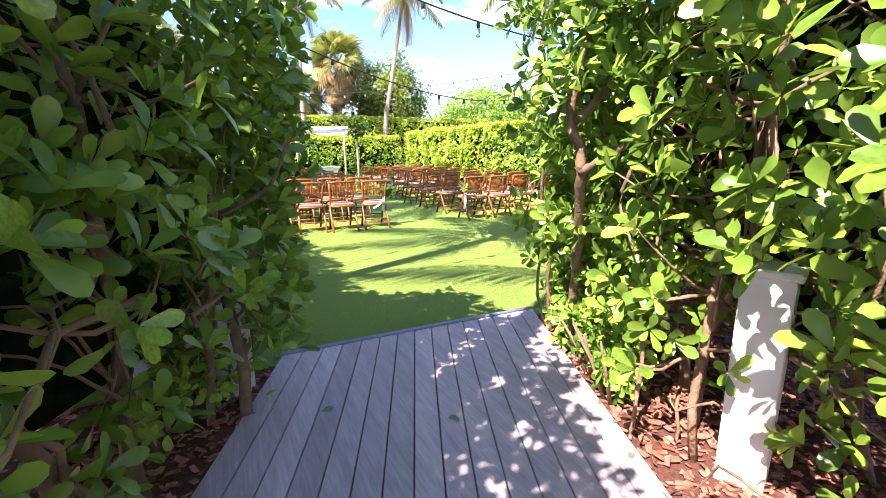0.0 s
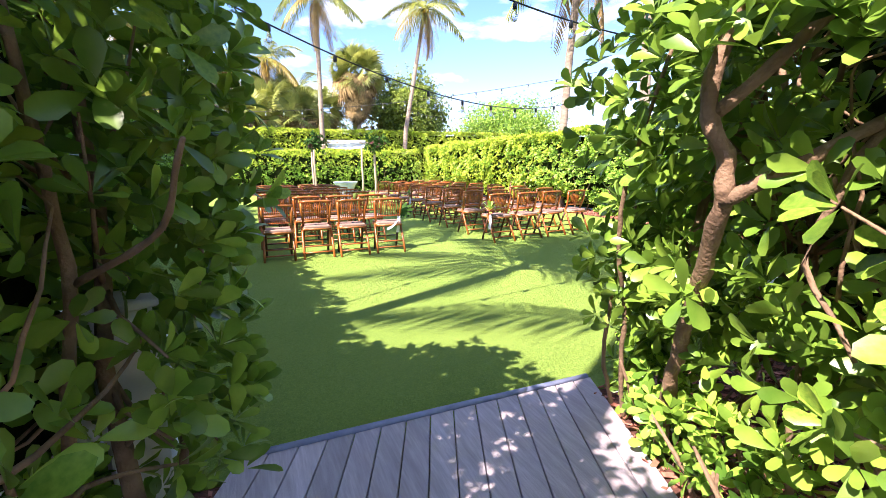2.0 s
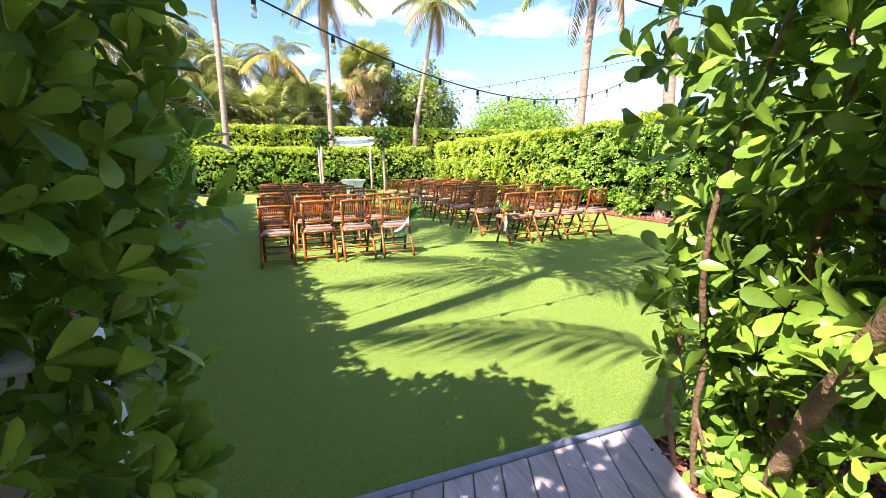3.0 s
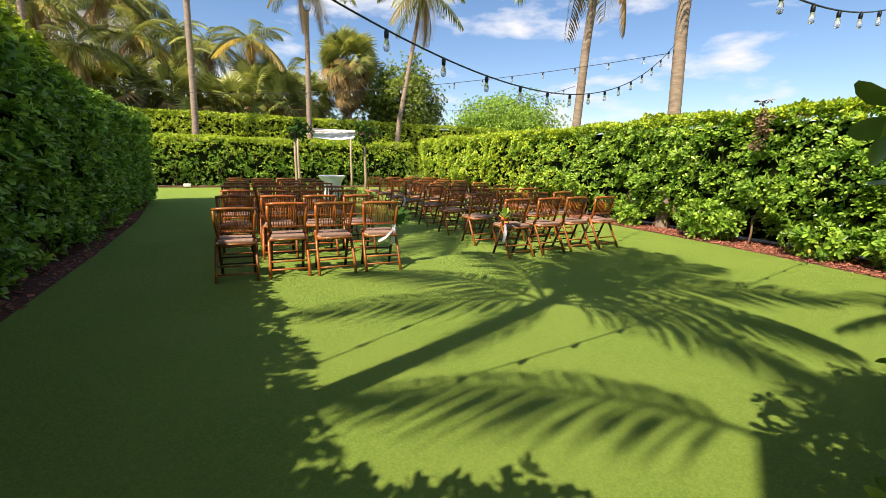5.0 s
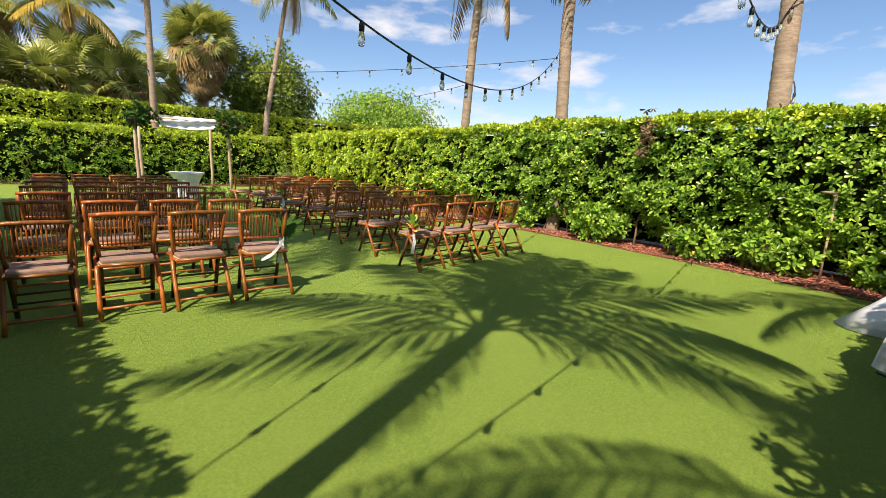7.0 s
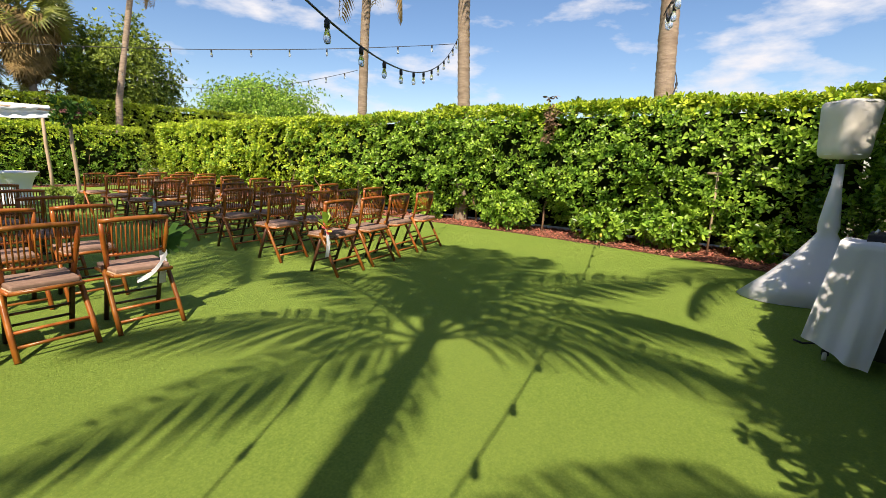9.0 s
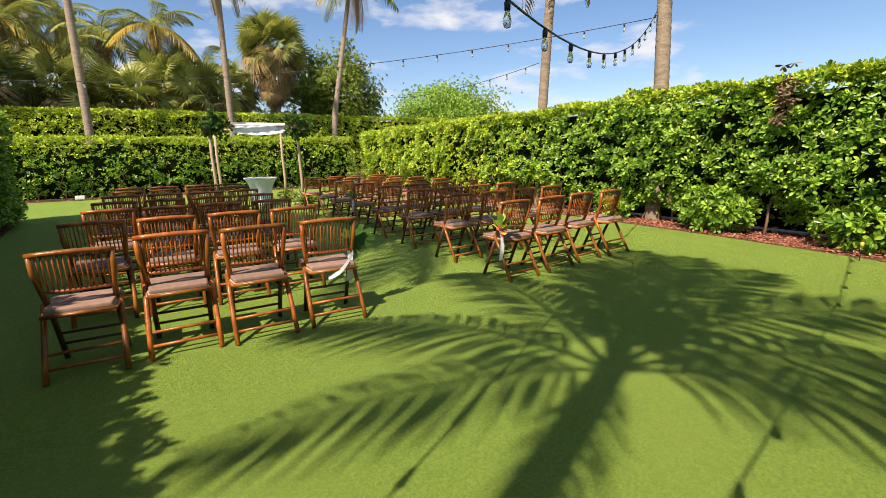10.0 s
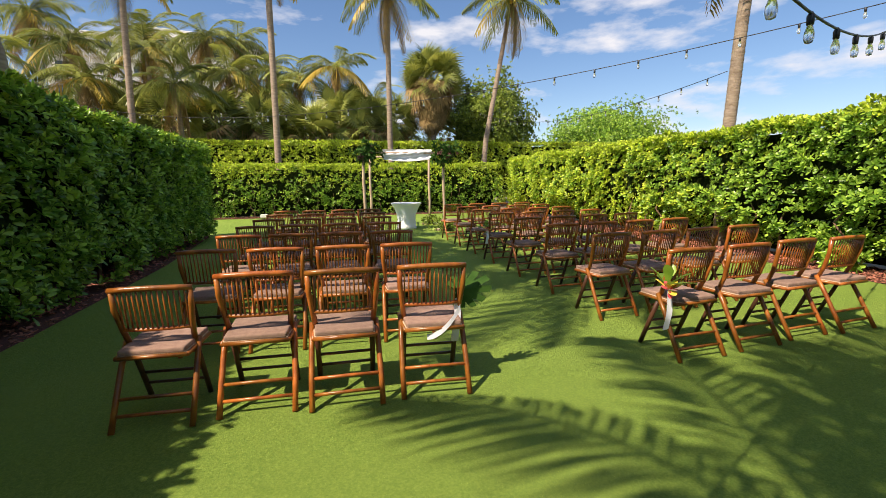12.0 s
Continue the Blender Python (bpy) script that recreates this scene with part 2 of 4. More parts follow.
def part(name, me, material, parent, label="", at=None):
    """Links a mesh as one part under a thing."""
    if not isinstance(me, bpy.types.Mesh):
        me = joined(name, [me], True)
    if material and not me.materials:
        me.materials.append(material)
    ob = new(name, me)
    ob.parent = parent
    if at is not None:
        ob.matrix_basis = at
    if label:
        ob["label"] = label
    return ob


def thing(name, label, category, group="", kind="", at=None):
    ob = new(name)
    ob.empty_display_size = 0.2
    tagged(ob, label, category, group, kind)
    if at is not None:
        ob.matrix_basis = at
    return ob


def solid(name, me, material, label="", category="", group="", kind="", at=None):
    """A thing of a single mesh."""
    if not isinstance(me, bpy.types.Mesh):
        me = joined(name, [me], True)
    if material and not me.materials:
        me.materials.append(material)
    ob = tagged(new(name, me), label, category, group, kind)
    if at is not None:
        ob.matrix_basis = at
    return ob


# ---- foliage helpers ----
LEAF_FINE = (np.array([[0, .0, 0], [.35, 0, -.02], [.7, 0, -.05], [.93, 0, -.1], [1, 0, -.12],
                       [.04, .03, .0], [.35, .15, .03], [.7, .245, .0], [.92, .16, -.07],
                       [.04, -.03, .0], [.35, -.15, .03], [.7, -.245, .0], [.92, -.16, -.07]]),
             np.array([[0, 1, 6, 5], [1, 2, 7, 6], [2, 3, 8, 7], [0, 9, 10, 1], [1, 10, 11, 2], [2, 11, 12, 3]]),
             np.array([[3, 4, 8], [3, 12, 4]]))
LEAF_MID = (np.array([[0, 0, 0], [.45, .2, .05], [.82, .2, .0], [1, 0, -.08], [.82, -.2, .0], [.45, -.2, .05]]),
            np.array([[0, 3, 2, 1], [0, 5, 4, 3]]))
LEAF_KITE = (np.array([[0, 0, 0], [.6, .25, .05], [1, 0, -.05], [.6, -.25, .05]]), np.array([[0, 2, 1], [0, 3, 2]]))


def unit(a):
    return a / (np.linalg.norm(a, axis=-1, keepdims=True) + 1e-9)


def leaves(P, D, N, S, template):
    """Leaves at P along D, facing N, of length S: (verts, faces)."""
    t, *fs = template
    D = unit(D)
    N = unit(N - (N * D).sum(-1, keepdims=True) * D)
    B = np.cross(N, D)
    v = P[:, None] + S[:, None, None] * (t[None, :, :1] * D[:, None] + t[None, :, 1:2] * B[:, None] + t[None, :, 2:] * N[:, None])
    off = (np.arange(len(P)) * len(t))[:, None, None]
    return v.reshape(-1, 3), [(f[None] + off).reshape(-1, f.shape[1]) for f in fs]


def rosettes(rng, C, A, count, size, low=0.35, high=1.35):
    """Whorls of leaves round the axes A at C: places, directions, normals and sizes."""
    n = len(C)
    A = unit(A)
    T = unit(np.cross(A, unit(rng.normal(size=(n, 3)))))
    U = np.cross(A, T)
    k = np.arange(count)
    phi = k[None] * 2.4 + rng.uniform(0, 6.28, (n, 1)) + rng.normal(0, .2, (n, count))
    th = low + (high - low) * (k[None] + rng.uniform(0, 1, (n, count))) / count
    D = np.cos(th)[..., None] * A[:, None] + np.sin(th)[..., None] * (np.cos(phi)[..., None] * T[:, None] + np.sin(phi)[..., None] * U[:, None])
    D = D.reshape(-1, 3)
    A3 = np.repeat(A, count, 0)
    N = A3 + rng.normal(0, .18, A3.shape)
    S = (size * rng.uniform(.7, 1.2, (n, count)) * (0.75 + 0.25 * k[None] / count)).reshape(-1)
    P = np.repeat(C, count, 0) + D * 0.012
    return P, D, N, S


def bumps(P, scale, amount):
    return np.array([noise.noise(Vector(p) * scale) for p in P]) * amount


def hedge(name, a, b, thick, height, label, density=70, leaf=0.12, count=7, template=LEAF_MID, faces="ftse", seed=1, material=None,
          ragged=0.11, low=0.1, wave=0.25, core_low=0.5, stems=0, kind="", rise=0.0, holes=0.0, foot=0.0, gaps=0.0, lit_leaf=None, inset=0.27, lit_depth=.16, young=0.0):
    """A clipped hedge whose front face runs from a to b, the body lying to the left of that way. faces: f front, k back, t top, s start, e end."""
    rng = np.random.default_rng(seed)
    a, b = np.array([*a, 0.0]), np.array([*b, 0.0])
    L = np.linalg.norm(b - a)
    u = (b - a) / L
    n_out = np.array([u[1], -u[0], 0.0])
    up = np.array([0, 0, 1.0])
    C, A = [], []
    spec = {"f": (L, height, n_out), "k": (L, height, -n_out), "t": (L, thick, up), "s": (thick, height, -u), "e": (thick, height, u)}
    for f in faces:
        w, h, nrm = spec[f]
        m = int(w * h * density * (1.0 if f != "k" else 0.5))
        r1, r2 = rng.uniform(0, 1, (2, m))
        if f in "fk":
            z = low + (height - low) * r2
            p = a + u * (L * r1)[:, None] + up * z[:, None] + (0 if f == "f" else -thick) * n_out
            keep = rng.uniform(0, 1, m) < np.clip((z - low) / 0.6 + 0.65, 0, 1)
            p = p[keep]
        elif f == "t":
            p = a + u * (L * r1)[:, None] - n_out * (thick * r2)[:, None] + up * height
        else:
            p = (a if f == "s" else b) - n_out * (thick * r1)[:, None] + up * (low + (height - low) * r2)[:, None]
        bulge = bumps(p, 0.9, wave) + bumps(p, 3.1, wave * 0.6)
        depth = np.abs(rng.normal(0, ragged, len(p))) - ragged * 0.35
        if f == "t":
            bulge, depth = bulge * 0.45, depth * 0.6
        p = p + nrm * (bulge - depth)[:, None]
        p[:, 2] = np.maximum(p[:, 2], 0.06)
        if f == "f" and foot:
            p = p - nrm * (foot * np.clip(1 - p[:, 2] / 1.0, 0, 1))[:, None]
        if f == "f" and gaps:
            sparse = np.array([noise.noise(Vector((q[0], q[1], q[2] * 1.3)) * 1.25) + .5 * noise.noise(Vector(q) * 3.3) for q in p])
            p = p[(rng.uniform(0, 1, len(p)) > gaps * np.clip((sparse + .12 * (p[:, 2] < 1.6)) / .2, 0, 1)) | (p[:, 2] > height - .35)]
        if rise:
            along = np.clip(((p - a) @ u) / L, 0, 1)
            p[:, 2] *= 1 + rise * np.clip((0.58 - along) / 0.28, 0, 1)
        C.append(p)
        A.append(np.broadcast_to(nrm, p.shape) + up * 0.8 * (f != "t") + rng.normal(0, .45, p.shape))
    C, A = np.concatenate(C), np.concatenate(A)
    root = thing(name, label, "hedge", kind=kind)
    lit = np.zeros(len(C), bool)
    # sunlit tops put into colour: upper leaves take the yellow-green material
    if lit_leaf:
        lit = C[:, 2] > height * (1 + rise * 0.5) - lit_depth + rng.normal(0, .06 + .45 * lit_depth, len(C))
        # young: stretch from a that gets the lighter leaves too
        lit |= rng.uniform(0, 1, len(C)) < .75 * np.clip((young - ((C - a) @ u) / L) / .2, 0, 1)
        part("new_growth", joined("new_growth", [leaves(*rosettes(rng, C[lit], A[lit], count, leaf), template)], True), lit_leaf, root, "young yellow-green leaves, sunlit brightness put into their colour")["kind"] = "stuff"
    me = joined("foliage", [leaves(*rosettes(rng, C[~lit], A[~lit], count, leaf), template)], True)
    part("foliage", me, material or LEAF, root)["kind"] = "stuff"
    # near-black core: blocks sight and sun, and paints the shade between leaves
    nx, nz = max(int(L / (0.2 if holes else 0.5)), 2), 9
    grid = []
    for i in range(nx + 1):
        s = inset + (L - 2 * inset) * i / nx
        ring = []
        for q in range(2 * nz):
            side = q < nz
            zz = core_low + (height - inset * .82 - core_low) * ((q if side else 2 * nz - 1 - q) / (nz - 1))
            inward = (0.5 + foot * .8) * max(0.0, 1 - zz / 1.1)
            zz *= 1 + rise * min(max(0.0, (0.58 - s / L) / 0.28), 1.0)
            p = a + u * s - n_out * ((inset + inward) if side else thick - inset) + up * zz
            ring.append(p + n_out * (noise.noise(Vector(p) * 1.7) * 0.12))
        grid.append(ring)
    R = 2 * nz
    V = np.array(grid).reshape(-1, 3)
    i, j = np.meshgrid(np.arange(nx), np.arange(R), indexing="ij")
    q = np.stack([i * R + j, i * R + (j + 1) % R, (i + 1) * R + (j + 1) % R, (i + 1) * R + j], -1).reshape(-1, 4)
    if holes:
        q = q[rng.uniform(0, 1, len(q)) > holes]
    part("twig_core", joined("twig_core", [(V, [q, np.array([list(range(R)), [nx * R + k for k in range(R)][::-1]])])]), HEDGE_SHADE, root)
    for k in range(stems or int(L / 0.8)):
        s = L * (k + rng.uniform(.2, .8)) / max(stems or int(L / 0.8), 1)
        base = a + u * s - n_out * rng.uniform(0.2, 0.4)
        pts = [base + up * -0.03]
        for z in np.linspace(0.25, min(height * 0.6, 1.3), 5):
            pts.append(base + up * z + rng.normal(0, .05, 3) * [1, 1, 0] * (1 + z))
        part("stem", tube(pts, np.linspace(.026, .012, 6), 6), BARK, root)
    return root


# ---- ground ----
def sheet(name, corners, z, material, label, category, thick=0.0):
    n = len(corners)
    v = [(x, y, z) for x, y in corners]
    if not thick:
        return solid(name, mesh_from(name, v, [np.array([range(n)])]), material, label, category, kind="structure")
    v += [(x, y, z - thick) for x, y in corners]
    sides = np.array([[i, i + n, (i + 1) % n + n, (i + 1) % n] for i in range(n)])
    return solid(name, mesh_from(name, v, [np.array([range(n)]), sides]), material, label, category, kind="structure")


MULCH_R = [(6.05, -5.2), (6.2, -4.0), (6.5, -2.0), (6.68, 0.0), (6.75, 3.0), (6.5, 18.2)]
DECK_DIR = np.array([0.375, 0.927])
DECK_PERP = np.array([0.927, -0.375])
sheet("ground", [(-1500, -1500), (1500, -1500), (1500, 2500), (-1500, 2500)], -0.05, SOIL, "sandy soil ground reaching to the horizon", "ground")
sheet("turf", [(-4.6, -5.35), (6.1, -5.35)] + MULCH_R[1:] + [(6.5, 18.4), (-9.0, 18.4), (-9.0, 13.2), (-4.9, 11.6), (-4.25, 6.2), (-4.1, 2.2), (-4.05, -1.0)],
      0.0, TURF, "short green artificial turf lawn", "lawn", 0.03)


def bark_chips(name, polygon_points, count, seed, label, z=0.0):
    """A bed of loose bark chips scattered inside a convex outline."""
    rng = np.random.default_rng(seed)
    poly = np.array(polygon_points, dtype=float)
    lo, hi = poly.min(0), poly.max(0)
    pts = rng.uniform(lo, hi, (count * 6, 2))
    inside = np.zeros(len(pts), bool)
    j = len(poly) - 1
    for i in range(len(poly)):
        xi, yi, xj, yj = *poly[i], *poly[j]
        cross = ((yi > pts[:, 1]) != (yj > pts[:, 1])) & (pts[:, 0] < (xj - xi) * (pts[:, 1] - yi) / (yj - yi + 1e-9) + xi)
        inside ^= cross
        j = i
    pts = pts[inside][:count]
    n = len(pts)
    P = np.column_stack([pts, z + rng.uniform(0.004, 0.035, n)])
    D = unit(np.column_stack([rng.normal(size=(n, 2)), rng.normal(0, .25, n)]))
    N = unit(np.column_stack([rng.normal(0, .35, (n, 2)), np.ones(n)]))
    chip = (np.array([[0, -.22, 0], [.15, .2, 0], [.9, .25, 0], [1, -.15, 0], [.05, -.2, -.12], [.18, .18, -.12], [.88, .22, -.12], [.97, -.13, -.12]]),
            np.array([[0, 3, 2, 1], [0, 1, 5, 4], [1, 2, 6, 5], [2, 3, 7, 6], [3, 0, 4, 7]]))
    root = thing(name, label, "mulch bed", kind="structure")
    part("bed", mesh_from("bed", [(x, y, z + 0.003) for x, y in polygon_points], [np.array([range(len(polygon_points))])]), MULCH_BED, root)
    chips = part("bark_chips", joined("bark_chips", [leaves(P, D, N, rng.uniform(.025, .075, n), chip)]), MULCH, root)
    chips["kind"] = "stuff"
    return root


bark_chips("mulch_bed_east", MULCH_R + [(7.9, 18.2), (7.9, -5.2)], 17000, 3, "red-brown bark mulch under the long hedge")
bark_chips("mulch_bed_west", [(-3.98, -1.0), (-4.02, 2.2), (-4.18, 6.2), (-4.75, 11.6), (-6.0, 11.6), (-6.0, -3.0), (-4.2, -3.0)], 5000, 4, "dark bark mulch under the shaded hedge")
bark_chips("mulch_bed_north", [(-9.0, 18.5), (6.6, 18.5), (6.6, 19.4), (-9.0, 19.4)], 2500, 6, "brown bark mulch under the far hedge")
bark_chips("mulch_bed_south", [(1.41, -5.36), (6.04, -5.36), (6.04, -6.2), (1.41, -6.2)], 3500, 8, "dark bark mulch under the hedge by the loudspeaker", -0.02)
bark_chips("mulch_bed_gate_east", [(-0.38, -5.36), (1.4, -5.36), (1.4, -10.5), (-2.45, -10.5)], 9000, 5, "red-brown bark mulch beside the deck", -0.02)
bark_chips("mulch_bed_gate_west", [(-2.56, -5.36), (-4.6, -10.5), (-7.0, -10.5), (-7.0, -5.36)], 7000, 7, "dark shaded bark mulch beside the deck", -0.02)


# ---- deck ----
def deck_board(s0, w, name="deck_board"):
    """One board: s0 is its left edge across the walk; its far end is cut along the turf."""
    y_end, z = -5.24, 0.015
    pts = []
    for s in (s0 + 0.003, s0 + w - 0.003):
        q = np.array([-2.55, y_end]) + DECK_PERP * s
        q = q + DECK_DIR * ((y_end - q[1]) / DECK_DIR[1])
        pts.append((q, q - DECK_DIR * 6.5))
    (a0, b0), (a1, b1) = pts
    e = 0.004
    o0, o1 = DECK_PERP * e, -DECK_PERP * e
    top = [(*(a0 + o0), z), (*(a1 + o1), z), (*(b1 + o1), z), (*(b0 + o0), z)]
    mid = [(*a0, z - e), (*a1, z - e), (*b1, z - e), (*b0, z - e)]
    low = [(*a0, z - 0.03), (*a1, z - 0.03), (*b1, z - 0.03), (*b0, z - 0.03)]
    q = [[3, 2, 1, 0]]
    for lay in (0, 4):
        q += [[lay + k, lay + (k + 1) % 4, lay + 4 + (k + 1) % 4, lay + 4 + k] for k in range(4)]
    return mesh_from(name, top + mid + low, [np.array(q)])


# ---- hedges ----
hedge("hedge_east", (7.28, 18.0), (7.0, -5.6), 1.3, 2.58, "tall dense green clusia hedge over bark mulch", 185, 0.112, 7, seed=11, faces="ftse", low=0.2, wave=0.3, core_low=0.03, ragged=.12, foot=.55, gaps=.6, lit_leaf=LEAF_YELLOW, young=.6)
hedge("hedge_west", (-4.03, -5.5), (-4.6, 11.2), 1.5, 2.6, "tall green hedge, its inner face in shade", 120, 0.13, 7, seed=12, faces="fte", wave=0.2, lit_leaf=LEAF_YELLOW, rise=0.24, core_low=0.12, holes=0.05, inset=.13)
hedge("hedge_north", (-10.0, 18.75), (7.2, 18.75), 1.1, 2.4, "clipped bright green hedge behind the wedding arch", 120, 0.12, 6, seed=13, faces="ft", low=0.03, core_low=0.03, template=LEAF_KITE, wave=0.16, foot=.3, gaps=.7, lit_leaf=LEAF_YELLOW, lit_depth=.75)
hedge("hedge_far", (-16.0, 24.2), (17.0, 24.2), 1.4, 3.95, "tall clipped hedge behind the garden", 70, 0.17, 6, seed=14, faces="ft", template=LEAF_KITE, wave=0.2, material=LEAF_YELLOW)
hedge("hedge_south", (7.8, -5.55), (0.9, -5.55), 1.2, 2.95, "green clusia hedge behind the loudspeaker", 100, 0.12, 7, seed=15, faces="ft", wave=0.25)


def gate_hedge(name, inner, thick, height, label, seed, low_back, core, thin=1.0, gaps=0.0, tangle=0, lean=.12, over=.14, drop=0.0):
    """The ragged hedge beside the deck: branching stems that carry whorls of large leaves. inner: its face along the deck, from far to near."""
    rng = np.random.default_rng(seed)
    a, b = (np.array([*p, 0.0]) for p in inner)
    L = np.linalg.norm(b - a)
    u = (b - a) / L
    side = np.array([u[1], -u[0], 0.0]) * (1 if thick > 0 else -1)
    t = abs(thick)
    up = np.array([0, 0, 1.0])
    root = thing(name, label, "hedge")
    C, A = [], []
    for k in range(int(L / 0.34)):
        base = a + u * ((k + rng.uniform(.15, .85)) * 0.34) + side * rng.uniform(0.28, t * 0.75)
        pts, rad = [base - up * 0.05], [rng.uniform(.02, .036)]
        p, d = base.copy(), unit(up + rng.normal(0, .12, 3))
        crest = height * (0.8 - 1.3 * drop * max(0.0, 1 - ((base - a) @ u) / 1.8))
        while p[2] < crest and len(pts) < 12:
            d = unit(d + rng.normal(0, .2, 3) + up * 0.15)
            p = p + d * 0.28
            pts.append(p.copy())
            rad.append(rad[-1] * 0.93)
        part("stem", tube(pts, rad, 7), BARK, root)
        for q in pts[2:]:
            for _ in range(4):
                e = unit(rng.normal(0, 1, 3) + up * .35 - side * .3)
                r = [q, q + e * .14 + rng.normal(0, .02, 3), q + e * .3 + up * .04, q + e * rng.uniform(.4, .55) + up * .12]
                if drop and ((r[-1] - a) @ side < .02 or (r[-1] - a) @ u < .08):
                    continue
                C.append(r[-1])
                A.append(unit(e + up * .4))
                part("branch", tube(r, [.011, .009, .007, .004], 5), BARK, root)
    n1 = int(L * height * 64)
    z = rng.uniform(0.15, height, n1)
    p = a + u * rng.uniform(0, L, n1)[:, None] + up * z[:, None]
    keep = rng.uniform(0, 1, n1) < np.clip(0.5 + z * 0.35, 0, 1)
    keep &= (z > 1.15) | ((p - a) @ u < 0.95) | (rng.uniform(0, 1, n1) < thin)
    if gaps:
        sparse = np.array([noise.noise(Vector(q) * 1.7 + Vector((3.1, 0, seed))) for q in p])
        keep &= (rng.uniform(0, 1, n1) > gaps * np.clip((sparse + .05) / .2, 0, 1)) | ((p - a) @ u < 0.5)
    p = p[keep]
    for _ in range(tangle):
        q = a + u * rng.uniform(.9 if drop else .1, L * .75) + side * rng.uniform(.12, .5) + up * rng.uniform(.2, 1.9)
        d = unit(u * rng.normal(0, .8) + up * rng.normal(.5, .5) + side * rng.normal(0, .25))
        pts = [q]
        for _ in range(7):
            d = unit(d + rng.normal(0, .3, 3))
            pts.append(pts[-1] + d * .11)
        inner_pts = np.array(pts)
        inner_pts += side * np.clip(.06 - (inner_pts - a) @ side, 0, None)[:, None]
        pts = inner_pts
        r = rng.uniform(.006, .015)
        part("branch", tube(pts, np.linspace(r, r * .45, 8), 6), BARK, root)
    p = p + side * (0.06 + bumps(p, 1.5, .3) + np.abs(rng.normal(0, .2, len(p))) - np.clip(p[:, 2] - 1.0, 0, 1.2) * lean + np.clip(0.9 - p[:, 2], 0, 1) * low_back)[:, None]
    C.append(p)
    A.append(-side * .8 + up * .6 + rng.normal(0, .5, p.shape))
    for q0, nrm in ((a, -u), (b, u)):
        m = int(t * height * 100)
        p = q0 + side * rng.uniform(0.1, t, m)[:, None] + up * rng.uniform(0.3, height, m)[:, None]
        p = p + nrm * (bumps(p, 1.5, .2) - np.abs(rng.normal(0, .2, m)))[:, None]
        C.append(p)
        A.append(nrm + up * .5 + rng.normal(0, .5, p.shape))
    m = int(t * L * 95)
    p = a + u * rng.uniform(0, L, m)[:, None] + side * rng.uniform(.15, t, m)[:, None] + up * (height + rng.normal(0, .12, m))[:, None]
    C.append(p)
    A.append(up + rng.normal(0, .4, p.shape))
    m = int(t * L * height * 30)
    p = a + u * rng.uniform(0, L, m)[:, None] + side * rng.uniform(.5, t, m)[:, None] + up * rng.uniform(.5, height, m)[:, None]
    C.append(p)
    A.append(up * .6 - side * .4 + rng.normal(0, .6, p.shape))
    C = np.concatenate([np.atleast_2d(c) for c in C])
    A = np.concatenate([np.atleast_2d(c) for c in A])
    along = (C - a) @ u
    clear = ((C - a) @ side > -over) & (along > (-.1 if drop else -.4))
    C[:, 2] *= 1 - drop * np.clip(1 - along / 1.5, 0, 1)
    C, A = C[clear], A[clear]
    P, D, N, S = rosettes(rng, C, A, 6, 0.135)
    # the nearest leaves over the walk are pieces of their own
    lateral = ((P - a) @ side)
    order = np.where((lateral < 0.05) & (P[:, 2] > 0.5) & (P[:, 2] < 2.3))[0][:260]
    mask = np.ones(len(P), bool)
    mask[order] = False
    part("foliage", joined("foliage", [leaves(P[mask], D[mask], N[mask], S[mask], LEAF_FINE)], True), LEAF_NEAR, root)["kind"] = "stuff"
    leaf_me = joined("leaf", [leaves(np.zeros((1, 3)), np.array([[1.0, 0, 0]]), np.array([[0, 0, 1.0]]), np.ones(1), LEAF_FINE)], True)
    for i in order:
        d = Vector(D[i]).normalized()
        nn = Vector(N[i])
        nn = (nn - nn.dot(d) * d).normalized()
        m = Matrix((d, nn.cross(d), nn)).transposed().to_4x4()
        part("leaf", leaf_me, LEAF_PIECE, root, at=Matrix.Translation(P[i]) @ m @ Matrix.Scale(float(S[i]), 4))
    # dark slab behind the leaves: the hedge's inner shade put into its colour
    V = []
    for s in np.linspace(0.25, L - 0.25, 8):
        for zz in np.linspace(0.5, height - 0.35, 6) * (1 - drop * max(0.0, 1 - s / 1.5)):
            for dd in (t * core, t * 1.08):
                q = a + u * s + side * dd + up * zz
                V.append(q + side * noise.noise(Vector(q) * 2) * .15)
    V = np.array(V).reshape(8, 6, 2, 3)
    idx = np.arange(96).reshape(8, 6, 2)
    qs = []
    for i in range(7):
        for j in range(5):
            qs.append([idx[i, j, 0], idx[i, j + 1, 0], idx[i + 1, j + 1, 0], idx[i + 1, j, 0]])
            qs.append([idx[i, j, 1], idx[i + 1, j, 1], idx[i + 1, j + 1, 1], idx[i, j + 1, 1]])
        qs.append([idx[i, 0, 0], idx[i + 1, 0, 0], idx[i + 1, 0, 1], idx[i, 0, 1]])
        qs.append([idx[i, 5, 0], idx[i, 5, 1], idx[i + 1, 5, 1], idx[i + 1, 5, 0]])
    part("twig_core", joined("twig_core", [(V.reshape(-1, 3), [np.array(qs)])]), HEDGE_SHADE, root)
    return root


